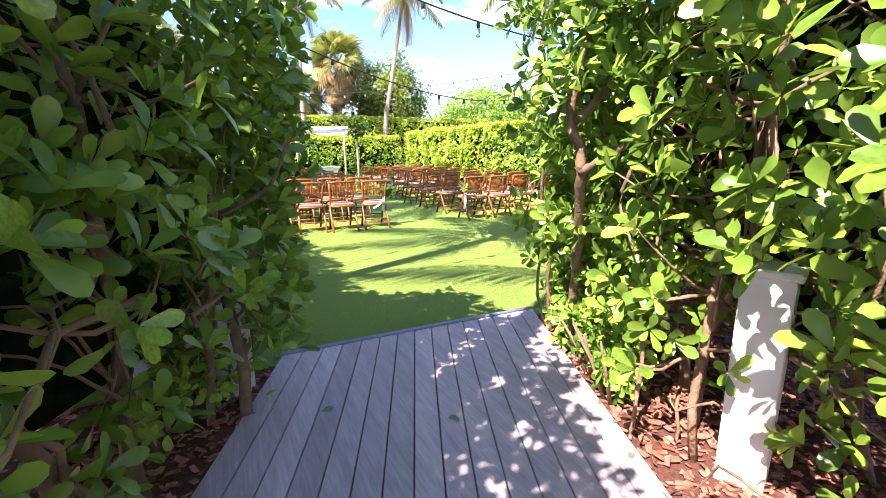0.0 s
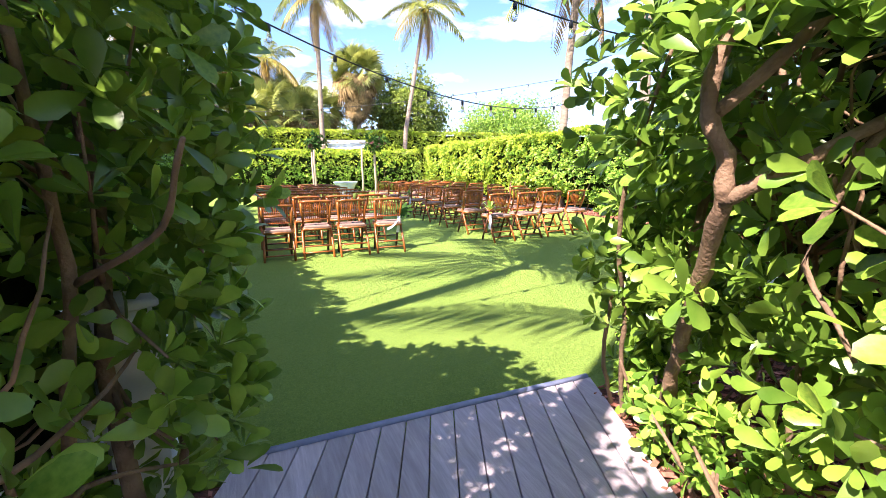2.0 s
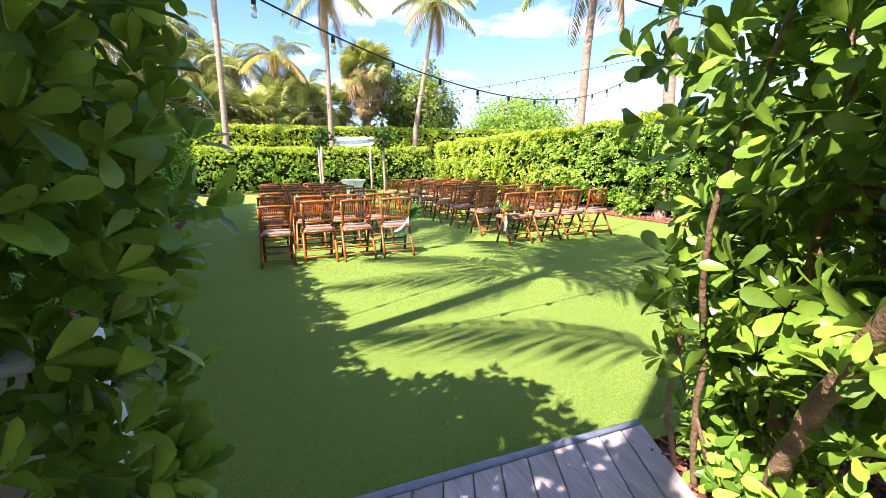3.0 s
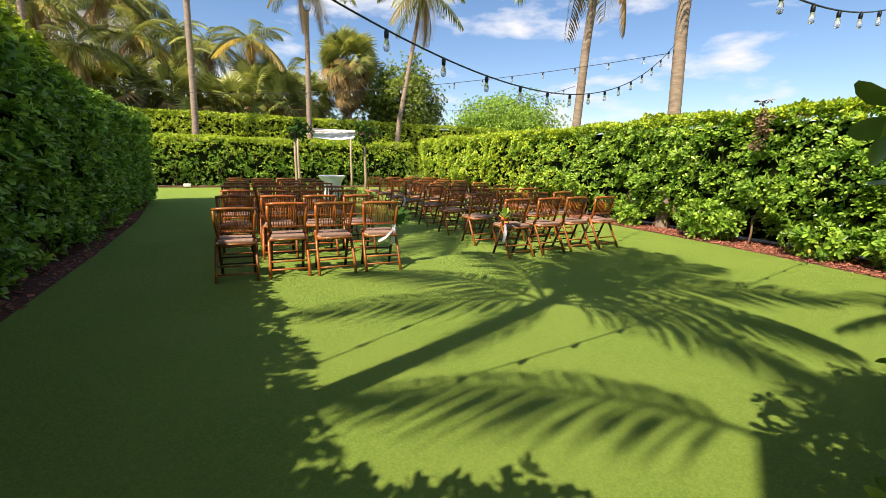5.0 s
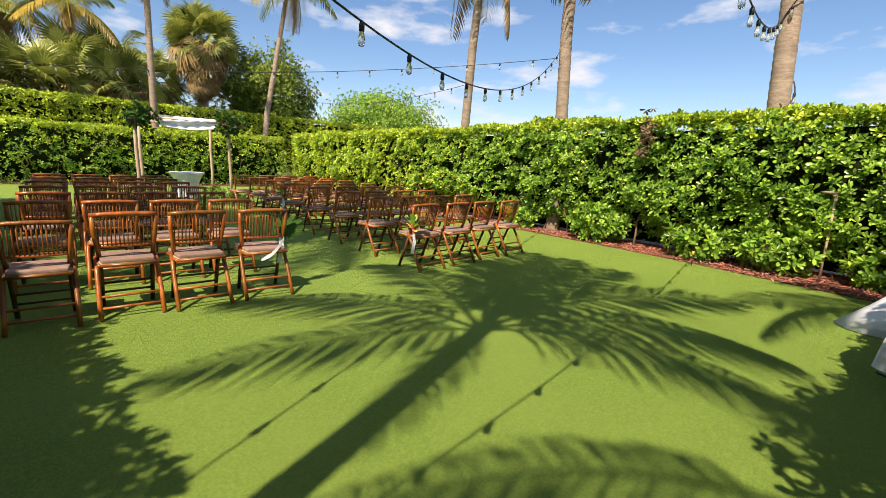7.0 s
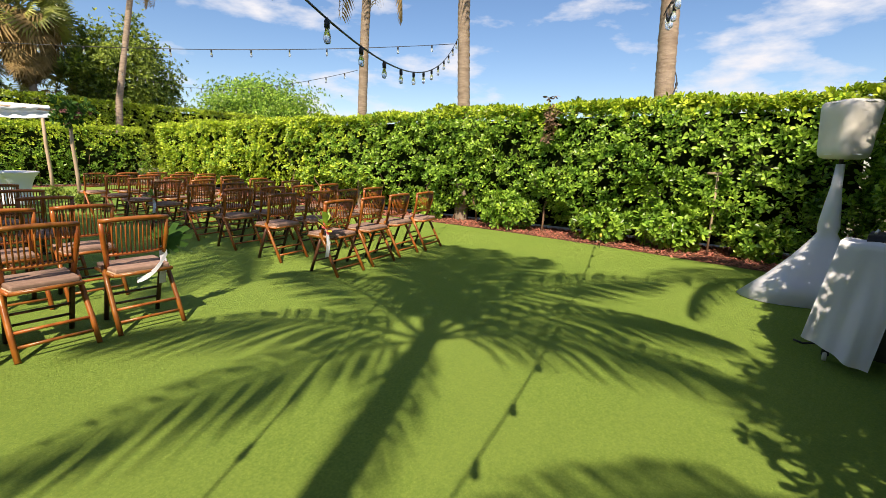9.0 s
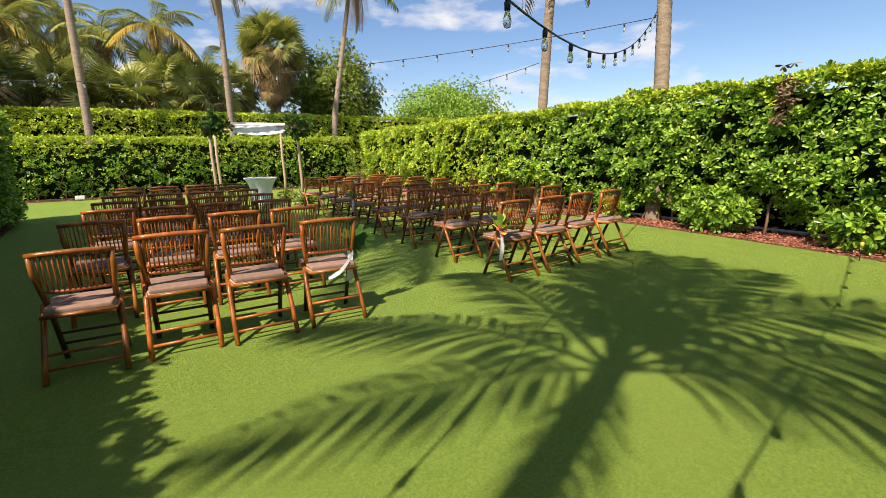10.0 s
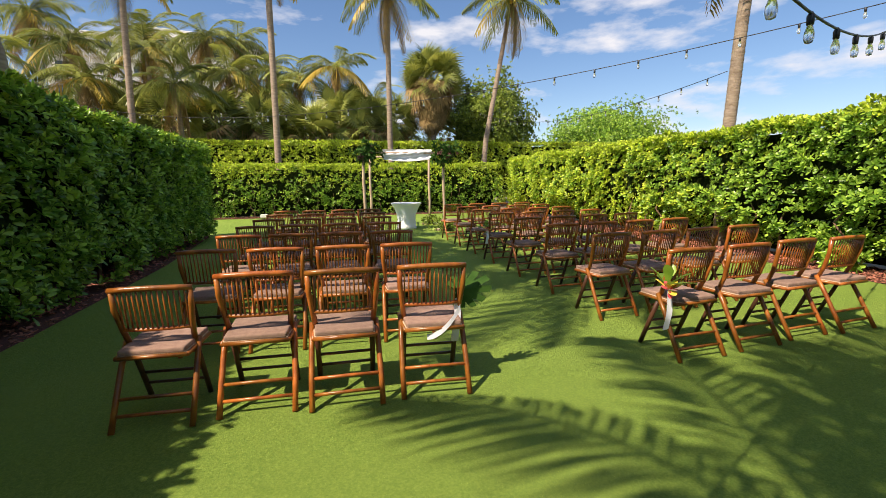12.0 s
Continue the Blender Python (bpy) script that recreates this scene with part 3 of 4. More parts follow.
east_gate = gate_hedge("gate_hedge", ((-0.42, -5.42), (-2.35, -10.3)), -1.5, 2.9, "tall sunlit clusia hedge with bare brown stems beside the deck", 21, 0.5, 0.66, 0.3, .65, 26, .3, .75)
west_gate = gate_hedge("gate_hedge", ((-2.3, -5.5), (-4.3, -10.3)), 1.5, 3.1, "tall shaded clusia hedge with tangled branches beside the deck", 22, 0.55, 0.5, .7, .75, 60, .12, .06, .24)
for root, stems in ((east_gate, (([(-.48, -6.0, -.05), (-.58, -6.1, .45), (-.72, -6.27, .85), (-.86, -6.42, 1.1), (-1.0, -6.57, 1.37), (-1.02, -6.57, 1.5), (-1.08, -6.54, 1.65), (-1.06, -6.56, 1.85), (-.98, -6.6, 2.3), (-.9, -6.62, 2.8)], .035),
                                 ([(-1.0, -6.56, 1.36), (-.95, -6.72, 1.47), (-.86, -6.9, 1.6), (-.74, -7.1, 1.8)], .024),
                                 ([(-1.06, -6.56, 1.63), (-1.0, -6.7, 1.78), (-.9, -6.86, 1.98), (-.8, -7.0, 2.3)], .021),
                                 ([(-.42, -5.68, -.05), (-.5, -5.7, .4), (-.52, -5.74, .68), (-.66, -5.8, 1.0), (-.72, -5.86, 1.33), (-.7, -5.95, 1.65), (-.58, -6.0, 2.1)], .015),
                                 ([(-.76, -6.76, -.05), (-.74, -6.74, .3), (-.78, -6.72, .6), (-.74, -6.7, .9)], .014),
                                 ([(-.38, -5.55, -.05), (-.5, -5.56, .35), (-.46, -5.58, .8), (-.36, -5.62, 1.3)], .014),
                                 ([(-.95, -7.0, -.05), (-.9, -7.0, .4), (-.98, -7.02, .8), (-.9, -7.05, 1.2)], .013),
                                 ([(-.3, -5.9, -.05), (-.36, -5.95, .7), (-.3, -6.0, 1.5), (-.4, -6.0, 2.3)], .03))),
                    (west_gate, (([(-3.35, -6.9, -.05), (-3.33, -6.92, .4), (-3.4, -7.0, .85), (-3.5, -7.05, 1.4)], .036),
                                 ([(-3.75, -7.5, 1.15), (-3.45, -7.45, 1.45), (-3.18, -7.4, 1.66), (-3.1, -7.36, 2.0), (-3.12, -7.3, 2.5)], .022),
                                 ([(-3.0, -5.9, -.05), (-2.95, -5.95, .6), (-2.86, -5.95, 1.2), (-2.9, -6.0, 1.9)], .024),
                                 ([(-2.86, -5.95, 1.15), (-2.6, -6.1, 1.3), (-2.5, -6.3, 1.55)], .012)))):
    for pts, r in stems:
        pts = np.array(pts)
        f = np.linspace(0, len(pts) - 1, 4 * len(pts))
        fine = np.stack([np.interp(f, range(len(pts)), pts[:, k]) for k in range(3)], -1)
        fine[1:-1] = (fine[:-2] + 2 * fine[1:-1] + fine[2:]) / 4
        fine += np.array([[noise.noise(Vector(p) * 9), noise.noise(Vector(p) * 9 + Vector((5, 0, 0))), 0] for p in fine]) * r * .5
        part("stem", tube(fine, np.linspace(r, r * .6, len(fine)) * (1 + .1 * np.sin(np.arange(len(fine)) * 2.1)), 9), BARK, root)
        if root is east_gate:
            rng_e = np.random.default_rng(len(fine) + int(abs(pts[0][1]) * 100))
            C = np.repeat(fine, 5, 0) + rng_e.normal(0, .13, (len(fine) * 5, 3)) + np.array([.06, -.02, 0])
            C = C[(C[:, 2] > .6) & ((C[:, 2] < 1.15) | (C[:, 2] > 1.75))]
            if len(C):
                out = C - np.array([-.2, -6.6, 1.0]) + rng_e.normal(0, .5, C.shape) + [0, 0, .5]
                part("foliage", joined("foliage", [leaves(*rosettes(rng_e, C, out, 6, .115), LEAF_FINE)], True), LEAF_NEAR, root)["kind"] = "stuff"


def low_bush(x, y, w, h, seed, leaf=.14, template=LEAF_MID, label="loose bright green bush at the hedge's foot"):
    """A loose young bush at the hedge's foot."""
    rng = np.random.default_rng(seed)
    t = thing("young_bush", label, "bush", "young bushes")
    n = int(260 * w * h)
    d = unit(rng.normal(size=(n, 3))) * rng.uniform(.5, 1.0, (n, 1))
    C = np.array([x, y, h * .5]) + d * [w * .45, w * .6, h * .52]
    C[:, 2] = np.maximum(C[:, 2], .07)
    part("foliage", joined("foliage", [leaves(*rosettes(rng, C, d + [0, 0, .5] + rng.normal(0, .3, d.shape), 7, leaf), template)], True), LEAF, t)["kind"] = "stuff"
    for k in range(4):
        a = rng.uniform(0, 6.28)
        part("stem", tube([(x + .06 * math.cos(a), y + .06 * math.sin(a), -.02), (x + .16 * math.cos(a), y + .16 * math.sin(a), h * .4), (x + .26 * math.cos(a), y + .3 * math.sin(a), h * .75)], [.014, .011, .006], 5), BARK, t)


for k, (y, w, h) in enumerate(((.35, 1.2, .82), (-1.75, 1.1, .66), (-2.95, 1.15, .85), (-4.3, .9, .6), (2.6, .8, .5))):
    low_bush(7.12 + .02 * y, y, w * .92, h, 300 + k)
for k, (x, y, w, h) in enumerate(((-.3, -5.72, .4, .55), (-.5, -6.08, .36, .5), (-.66, -6.45, .26, .5), (-.78, -6.74, .24, .62), (-3.05, -5.75, .4, .5), (-3.5, -7.5, .45, .45))):
    low_bush(x, y, w, h, 320 + k, .1, LEAF_FINE, "young leafy shoots beside the deck")


# ---- chairs ----
def bamboo_chair(label):
    """A folding bamboo chair that faces +y; its origin lies under the middle of the back feet."""
    c = thing("folding_chair", label, "chair", "rows of ceremony chairs")
    w = 0.225
    for sx in (-1, 1):
        x = sx * w
        part("back_leg", tube([(x, 0, 0), (x, .1, .17), (x * .98, .2, .34), (x * .96, .29, .475)], .019, 8), WOOD, c)
        xi = sx * (w - .034)
        # front leg continues the upright's bar in a darker wood colour
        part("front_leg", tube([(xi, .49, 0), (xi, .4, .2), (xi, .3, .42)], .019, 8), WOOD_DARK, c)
        part("upright", tube([(xi, .3, .42), (xi + sx * .012, .235, .56), (xi + sx * .03, .195, .7), (xi + sx * .032, .185, .82)], [.019, .019, .0185, .018], 8), WOOD, c)
    xs = np.linspace(-1, 1, 7)
    bow = lambda s: -.035 * (1 - s * s)
    part("top_rail", tube([(s * (w + .012), .185 + bow(s), .823 + .012 * (1 - s * s)) for s in xs], .0185, 8), WOOD, c)
    part("lower_rail", tube([(s * (w - .012), .235 + bow(s) * .9, .565) for s in xs], .0135, 8), WOOD, c)
    slat = joined("slat", [tube([(0, 0, 0), (0, -.02, .13), (0, -.045, .258)], .0058, 6)], True)
    for k in range(14):
        s = -0.86 + 1.72 * k / 13
        part("slat", slat, WOOD, c, at=pose(s * w * .98, .232 + bow(s), .563))
    for z, y in ((.085, .05), (.17, .1), (.40, .235)):
        part("back_stretcher", tube([(-w, y, z), (0, y, z + .002), (w, y, z)], .0115, 7), WOOD, c)
    for z, y in ((.13, .432), (.22, .39)):
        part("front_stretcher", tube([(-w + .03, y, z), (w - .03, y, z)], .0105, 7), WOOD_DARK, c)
    frame_pts = [(-.2, .1, .425), (.2, .1, .425), (.215, .5, .425), (-.215, .5, .425)]
    for k in range(4):
        part("seat_rail", tube([frame_pts[k], frame_pts[(k + 1) % 4]], .0145, 7), WOOD, c)
    me = bevelled_box(.40, .40, .04, .016, (0, .3, .453), 3)
    for v in me.vertices:
        v.co.z += .008 * math.cos(v.co.x * 7) * math.cos((v.co.y - .3) * 7)
        v.co.x *= 1 + .05 * (v.co.y - .3) / .2
    for p in me.polygons:
        p.use_smooth = True
    seat = part("seat_cushion", me, CUSHION, c)
    ring = [(-.19, .105, .44), (.19, .105, .44), (.205, .3, .44), (.208, .495, .44), (-.208, .495, .44), (-.205, .3, .44), (-.19, .105, .44)]
    part("piping", tube(ring, .006, 5), PIPING, seat)
    return c


CHAIR_LABEL = "brown bamboo folding chair with a taupe seat cushion on the turf"
chair = bamboo_chair(CHAIR_LABEL)
rng_c = np.random.default_rng(5)
ROW = 1.2
first = True
for block, (x0, rows, slope) in enumerate(((-2.05, 7, -0.01), (2.13, 8, 0.09))):
    for r in range(rows):
        for k in range(4):
            x = x0 + k * (0.602 if block == 0 else 0.685) + rng_c.normal(0, .012)
            y = -0.12 + r * ROW + slope * k + (0.06 if block else 0) + rng_c.normal(0, .02)
            m = pose(x, y, 0.002, 0, 0, rng_c.normal(0, 1.6) + (6.0 if block else -1.0)) @ Matrix.Diagonal((1.03, 1.03, 1.055, 1))
            if first:
                chair.matrix_basis = m
                first = False
            else:
                copy_thing(chair, m)


# ---- arch and table ----
def arch():
    a = thing("wedding_arch", "wedding arch of pale wooden poles with draped cloth and flowers", "arch")
    posts = ((-0.15, 10.9), (0.18, 13.0), (2.36, 10.9), (2.3, 13.0))
    for x, y in posts:
        part("pole", tube([(x, y, 0), (x + .01, y, .8), (x - .01, y + .01, 1.6), (x, y, 2.5)], [.05, .046, .044, .04], 8), BIRCH, a)
        part("base_plate", bevelled_box(.55, .4, .04, .008, (x, y, .02)), BIRCH, a)
    for p, q in ((0, 1), (2, 3), (0, 2), (1, 3)):
        (x0, y0), (x1, y1) = posts[p], posts[q]
        part("beam", tube([(x0, y0, 2.44), ((x0 + x1) / 2, (y0 + y1) / 2, 2.45), (x1, y1, 2.44)], .032, 7), BIRCH, a)
    # draped cloth
    V, nu, nv = [], 24, 10
    for i in range(nu):
        s = i / (nu - 1)
        for j in range(nv):
            w = j / (nv - 1)
            sag = -.14 * math.sin(math.pi * s)
            V.append((0.45 + 1.52 * s, 10.9 + .05 * math.sin(9 * w + 3 * s) + .02 * math.sin(30 * s), 2.55 - .30 * w * (1 - .25 * math.sin(math.pi * s)) + sag * w))
    i, j = np.meshgrid(np.arange(nu - 1), np.arange(nv - 1), indexing="ij")
    q = np.stack([i * nv + j, (i + 1) * nv + j, (i + 1) * nv + j + 1, i * nv + j + 1], -1).reshape(-1, 4)
    part("draped_cloth", mesh_from("draped_cloth", V, [q], True), WHITE_CLOTH, a, "white draped cloth")
    rng = np.random.default_rng(8)
    for x, y in ((-0.02, 10.82), (2.36, 10.82)):
        C = np.array([x, y, 2.44]) + rng.normal(0, 1, (60, 3)) * [.15, .11, .13]
        A = C - np.array([x, y, 2.4]) + rng.normal(0, .1, C.shape)
        part("greenery", joined("greenery", [leaves(*rosettes(rng, C, A, 7, .17), LEAF_MID)], True), MONSTERA, a)["kind"] = "stuff"
        C = np.array([x, y - .12, 2.42]) + rng.normal(0, 1, (16, 3)) * [.15, .08, .11]
        A = C - np.array([x, y + .2, 2.4])
        part("flower_cluster", joined("flower_cluster", [leaves(*rosettes(rng, C, A, 14, .07), LEAF_MID)], True), DARK_PETAL, a, "dusky dark flowers")["kind"] = "stuff"
    return a


arch()


def pot_plant(x, y, seed):
    rng = np.random.default_rng(seed)
    t = thing("greenery_bunch", "low bunch of dark greenery at the foot of an arch pole", "plant", "bunches at the arch")
    C = np.array([x, y, .16]) + rng.normal(0, 1, (60, 3)) * [.17, .13, .07]
    C[:, 2] = np.maximum(C[:, 2], .05)
    part("leaves", joined("leaves", [leaves(*rosettes(rng, C, C - np.array([x, y, 0]), 6, .12), LEAF_MID)], True), LEAF_FAR, t)
    part("pot", lathe([(.09, .041), (.11, .16), (.1, .17)], 12), WOOD_DARK, t, at=pose(x, y, 0))


pot_plant(2.36, 10.65, 3)
pot_plant(2.28, 12.75, 4)
table = thing("cocktail_table", "round table in a stretched white cover on the turf", "table", at=pose(1.25, 11.7, 0))
part("cover", lathe([(.29, .01), (.27, .08), (.255, .28), (.29, .46), (.36, .62), (.43, .71), (.455, .735), (.455, .75), (.43, .757), (.01, .758)], 40, 4, .07), WHITE_CLOTH, table, at=Matrix.Diagonal((1.13, 1.13, 1.15, 1)))


# ---- loudspeaker corner ----
def speaker_corner():
    s = thing("speaker_stand", "loudspeaker stand wrapped in a white stretched skirt", "stand", at=pose(4.85, -4.85, 0))
    part("skirt", lathe([(.66, .01), (.45, .25), (.26, .5), (.12, .72), (.085, .79), (.098, .85), (.075, 1.1), (.05, 1.3), (.04, 1.55)], 36, 3, .24), WHITE_CLOTH, s)
    part("pole", tube([(0, 0, 1.5), (0, 0, 1.605)], .02, 8), BLACK, s)
    b = thing("loudspeaker", "white loudspeaker box on a skirted stand", "loudspeaker", at=pose(4.85, -4.85, 1.6, 0, 0, 35))
    me = bevelled_box(.44, .4, .62, .13, (0, 0, .31), 5)
    for v in me.vertices:
        k = .84 + .16 * v.co.z / .62
        v.co.x, v.co.y = v.co.x * k, v.co.y * k
    for p in me.polygons:
        p.use_smooth = True
    part("cabinet", me, WHITE_PAINT, b)
    for z, w in ((.05, .185), (.585, .212)):
        part("hem", tube([(w * math.cos(q) * (1.03 if abs(math.cos(q)) > .7 else 1), w * .9 * math.sin(q), z) for q in np.linspace(0, 6.28, 25)], .006, 5), WHITE_CLOTH, b, "stitched cover hem")
    return s


speaker_corner()


def draped_table(x, y, turn, label, sx=.75, sy=.6, h=.74, seed=1):
    """A small table under a loose cloth that hangs in folds."""
    rng = np.random.default_rng(seed)
    t = thing("draped_table", label, "table", at=pose(x, y, 0, 0, 0, turn))
    n, rings = 96, 12
    V = []
    for r in range(rings):
        f = r / (rings - 1)
        for k in range(n):
            a = 2 * math.pi * k / n
            ca, sa = math.cos(a), math.sin(a)
            p = 5
            rad = 1 / (abs(ca / (sx / 2)) ** p + abs(sa / (sy / 2)) ** p) ** (1 / p)
            fold = (.03 * noise.noise(Vector((ca * 3.1, sa * 3.1, seed))) + .02 * math.sin(9 * a + seed + 1.5 * math.sin(3 * a)) + .012 * math.sin(23 * a + 2 * math.sin(5 * a))) * f
            corner = (1 + .16 * f * abs(math.sin(2 * a)))
            hem = .05 + .04 * math.sin(4 * a + 1) + .03 * math.sin(9 * a)
            z = h - (h - hem) * f ** 1.0 if r else h
            q = (rad + fold) * corner
            V.append((q * ca, q * sa, z))
    V.append((0, 0, h + .004))
    i, j = np.meshgrid(np.arange(rings - 1), np.arange(n), indexing="ij")
    q = np.stack([i * n + j, (i + 1) * n + j, (i + 1) * n + (j + 1) % n, i * n + (j + 1) % n], -1).reshape(-1, 4)
    cap = np.array([[k, (k + 1) % n, rings * n] for k in range(n)])
    part("tablecloth", mesh_from("tablecloth", V, [q, cap], True), WHITE_CLOTH, t)
    for ax in (-1, 1):
        for ay in (-1, 1):
            part("leg", tube([(ax * (sx / 2 - .06), ay * (sy / 2 - .06), 0), (ax * (sx / 2 - .06), ay * (sy / 2 - .06), h - .02)], .016, 7), BLACK, t)
    return t




def equipment_cart(x, y, turn):
    """A black equipment rack on castors with a white cloth hung over the side towards the lawn."""
    t = thing("equipment_cart", "black equipment cart on castors half hidden by a white cloth", "cart", at=pose(x, y, 0, 0, 0, turn))
    part("rack", bevelled_box(.44, .46, .84, .02, (0, 0, .53), 2), BLACK, t)
    for ax in (-1, 1):
        for ay in (-1, 1):
            fork = part("castor", bevelled_box(.03, .05, .07, .006, (ax * .18, ay * .22, .082)), BLACK, t)
            part("wheel", lathe([(.01, -.014), (.036, -.014), (.04, 0), (.036, .014), (.01, .014)], 16), BULB, fork, at=pose(ax * .18, ay * .22, .041, 90, 0, 0))
    m = thing("sound_mixer", "small black sound mixer on the equipment cart", "mixer", at=pose(x, y, .952, 0, 0, turn))
    part("desk", bevelled_box(.3, .36, .07, .012, (.06, -.05, .036), 2), BLACK, m)
    knob = lathe([(.011, 0), (.011, .016), (.008, .02), (.001, .02)], 10)
    for i in range(4):
        for j in range(5):
            part("knob", knob, BULB, m, at=pose(-.04 + .065 * i, -.19 + .07 * j, .0705))
    cloth = thing("hanging_cloth", "white cloth hung in folds over the equipment cart", "cloth", at=pose(x, y, 0, 0, 0, turn))
    V, nu, nv = [], 40, 26
    for i in range(nu):
        v = i / (nu - 1)
        hem = np.interp(v, [0, .3, .6, .72, .8, 1], [.22, .14, .07, .06, .5, .58])
        for j in range(nv):
            f = j / (nv - 1)
            if f < .2:
                px, pz = .02 - .28 * f / .2, .968
            else:
                g = (f - .2) / .8
                px, pz = -.262 - .1 * g, .962 - (.962 - hem) * g
            g = max(0.0, (f - .2) / .8)
            fold = g * (.03 * math.sin(11 * v + 2 * g) + .016 * math.sin(27 * v + 1) + .012 * math.sin(5 * g + 9 * v))
            V.append((px - fold - .02 * g, .26 + .1 * g * (1 - v) - .46 * v, pz + .004 * math.sin(17 * v + 9 * f)))
    i, j = np.meshgrid(np.arange(nu - 1), np.arange(nv - 1), indexing="ij")
    q = np.stack([i * nv + j, (i + 1) * nv + j, (i + 1) * nv + j + 1, i * nv + j + 1], -1).reshape(-1, 4)
    part("drape", mesh_from("drape", V, [q], True), WHITE_CLOTH, cloth)
    return t


equipment_cart(2.86, -5.03, -12)
cable_tail = thing("power_cable", "black power cable lying on the turf by the cart", "cable")
part("cable", tube([(3.0, -4.85, .012), (3.12, -4.75, .012), (3.05, -4.66, .012), (3.1, -4.6, .012)], .009, 6), BLACK, cable_tail)
draped_table(-3.25, -4.75, 10, "small table under a white cloth behind the gate hedge", seed=4)


def bollard(x, y, turn, label):
    b = thing("white_post", label, "post", "posts beside the deck", at=pose(x, y, -.03, 0, 0, turn))
    part("shaft", bevelled_box(.19, .19, 1.0, .006, (0, 0, .5)), WHITE_PAINT, b)
    part("cap", bevelled_box(.23, .23, .035, .008, (0, 0, 1.018)), WHITE_PAINT, b)


bollard(-2.87, -5.55, 22, "square white post in the shaded hedge")
bollard(-0.74, -7.46, 22, "square white post in the sunlit hedge")


# ---- string lights ----
def string_lights(points, spacing, label, bulb=1.0):
    """A black cable that sags between fixings, with hanging bulbs. points: fixing, fixing, sag."""
    t = thing("string_lights", label, "string lights", "festoon strings")
    (p0, p1, sag) = points
    p0, p1 = np.array(p0), np.array(p1)
    s = np.linspace(0, 1, 60)
    P = p0 + (p1 - p0) * s[:, None]
    P[:, 2] -= sag * 4 * s * (1 - s)
    part("cable", tube(P, .0075, 6), BLACK, t)
    L = np.concatenate([[0], np.cumsum(np.linalg.norm(np.diff(P, axis=0), axis=1))])
    d = spacing * 0.5
    while d < L[-1] - 0.1:
        q = np.array([np.interp(d, L, P[:, k]) for k in range(3)])
        lamp = part("socket", SOCKET, BLACK, t, at=pose(*q) @ Matrix.Scale(.85, 4))
        part("bulb", BULB_ME, GLASS, lamp, "clear glass bulb")
        d += spacing
    return t


SOCKET = joined("socket", [lathe([(.012, -.075), (.021, -.07), (.023, -.02), (.013, .0), (.01, .008)], 10)], True)
SOCKET.materials.append(BLACK)
BULB_ME = joined("bulb", [lathe([(.004, -.185), (.022, -.178), (.03, -.15), (.028, -.12), (.018, -.085), (.014, -.07)], 10)], True)
BULB_ME.materials.append(GLASS)
string_lights(((-6.0, -5.15, 4.3), (7.5, 2.08, 4.3), 1.94), .72, "black cable with clear bulbs tied between palms")
string_lights(((-6.0, -5.3, 4.3), (7.42, -2.38, 4.2), 1.46), .72, "black cable with clear bulbs over the lawn")
string_lights(((-12.0, 20.0, 5.1), (7.48, 2.2, 4.15), 1.09), .8, "long black cable with bulbs above the chairs")
string_lights(((7.3, 23.0, 5.6), (7.5, 5.45, 3.85), .8), .8, "thin black cable with bulbs towards the far palm")


# ---- palms and trees ----
def frond_mesh(name, L, rise, droop, pairs, leaflet, hang):
    """A feather leaf that grows along +x."""
    rng = np.random.default_rng(int(L * 100 + rise * 10))
    s = np.linspace(0, 1, 12)
    P = np.stack([L * s * (1 - .12 * s), .04 * L * np.sin(2 * s), L * (rise * s - droop * s ** 2)], -1)
    pieces = [tube(P, np.linspace(.035, .006, 12), 5)]
    V, Q, T = [], [], []
    for k in range(pairs):
        f = .1 + .9 * (k + .5) / pairs
        p = np.array([np.interp(f, s, P[:, i]) for i in range(3)])
        tg = np.array([np.interp(min(f + .05, 1), s, P[:, i]) - np.interp(f - .05, s, P[:, i]) for i in range(3)])
        tg /= np.linalg.norm(tg)
        side = np.cross(tg, [0, 0, 1])
        side /= np.linalg.norm(side)
        ln = leaflet * (math.sin(math.pi * min(.12 + f * .86, 1)) ** .6 + .12) * rng.uniform(.85, 1.1)
        for sg in (-1, 1):
            d = tg * rng.uniform(.35, .65) + side * sg * rng.uniform(.75, 1.0) + np.array([0, 0, .12 - hang * .35])
            d /= np.linalg.norm(d)
            wv = np.cross(d, [0, 0, 1])
            wv /= np.linalg.norm(wv)
            m = p + d * ln * .5
            e = p + d * ln + np.array([0, 0, -ln * hang * rng.uniform(.5, .9)])
            o = len(V)
            V += [p - wv * .012, p + wv * .012, m - wv * .027, m + wv * .027, e]
            Q.append([o, o + 1, o + 3, o + 2])
            T.append([o + 2, o + 3, o + 4])
    pieces.append((np.array(V), [np.array(Q), np.array(T)]))
    return joined(name, pieces)


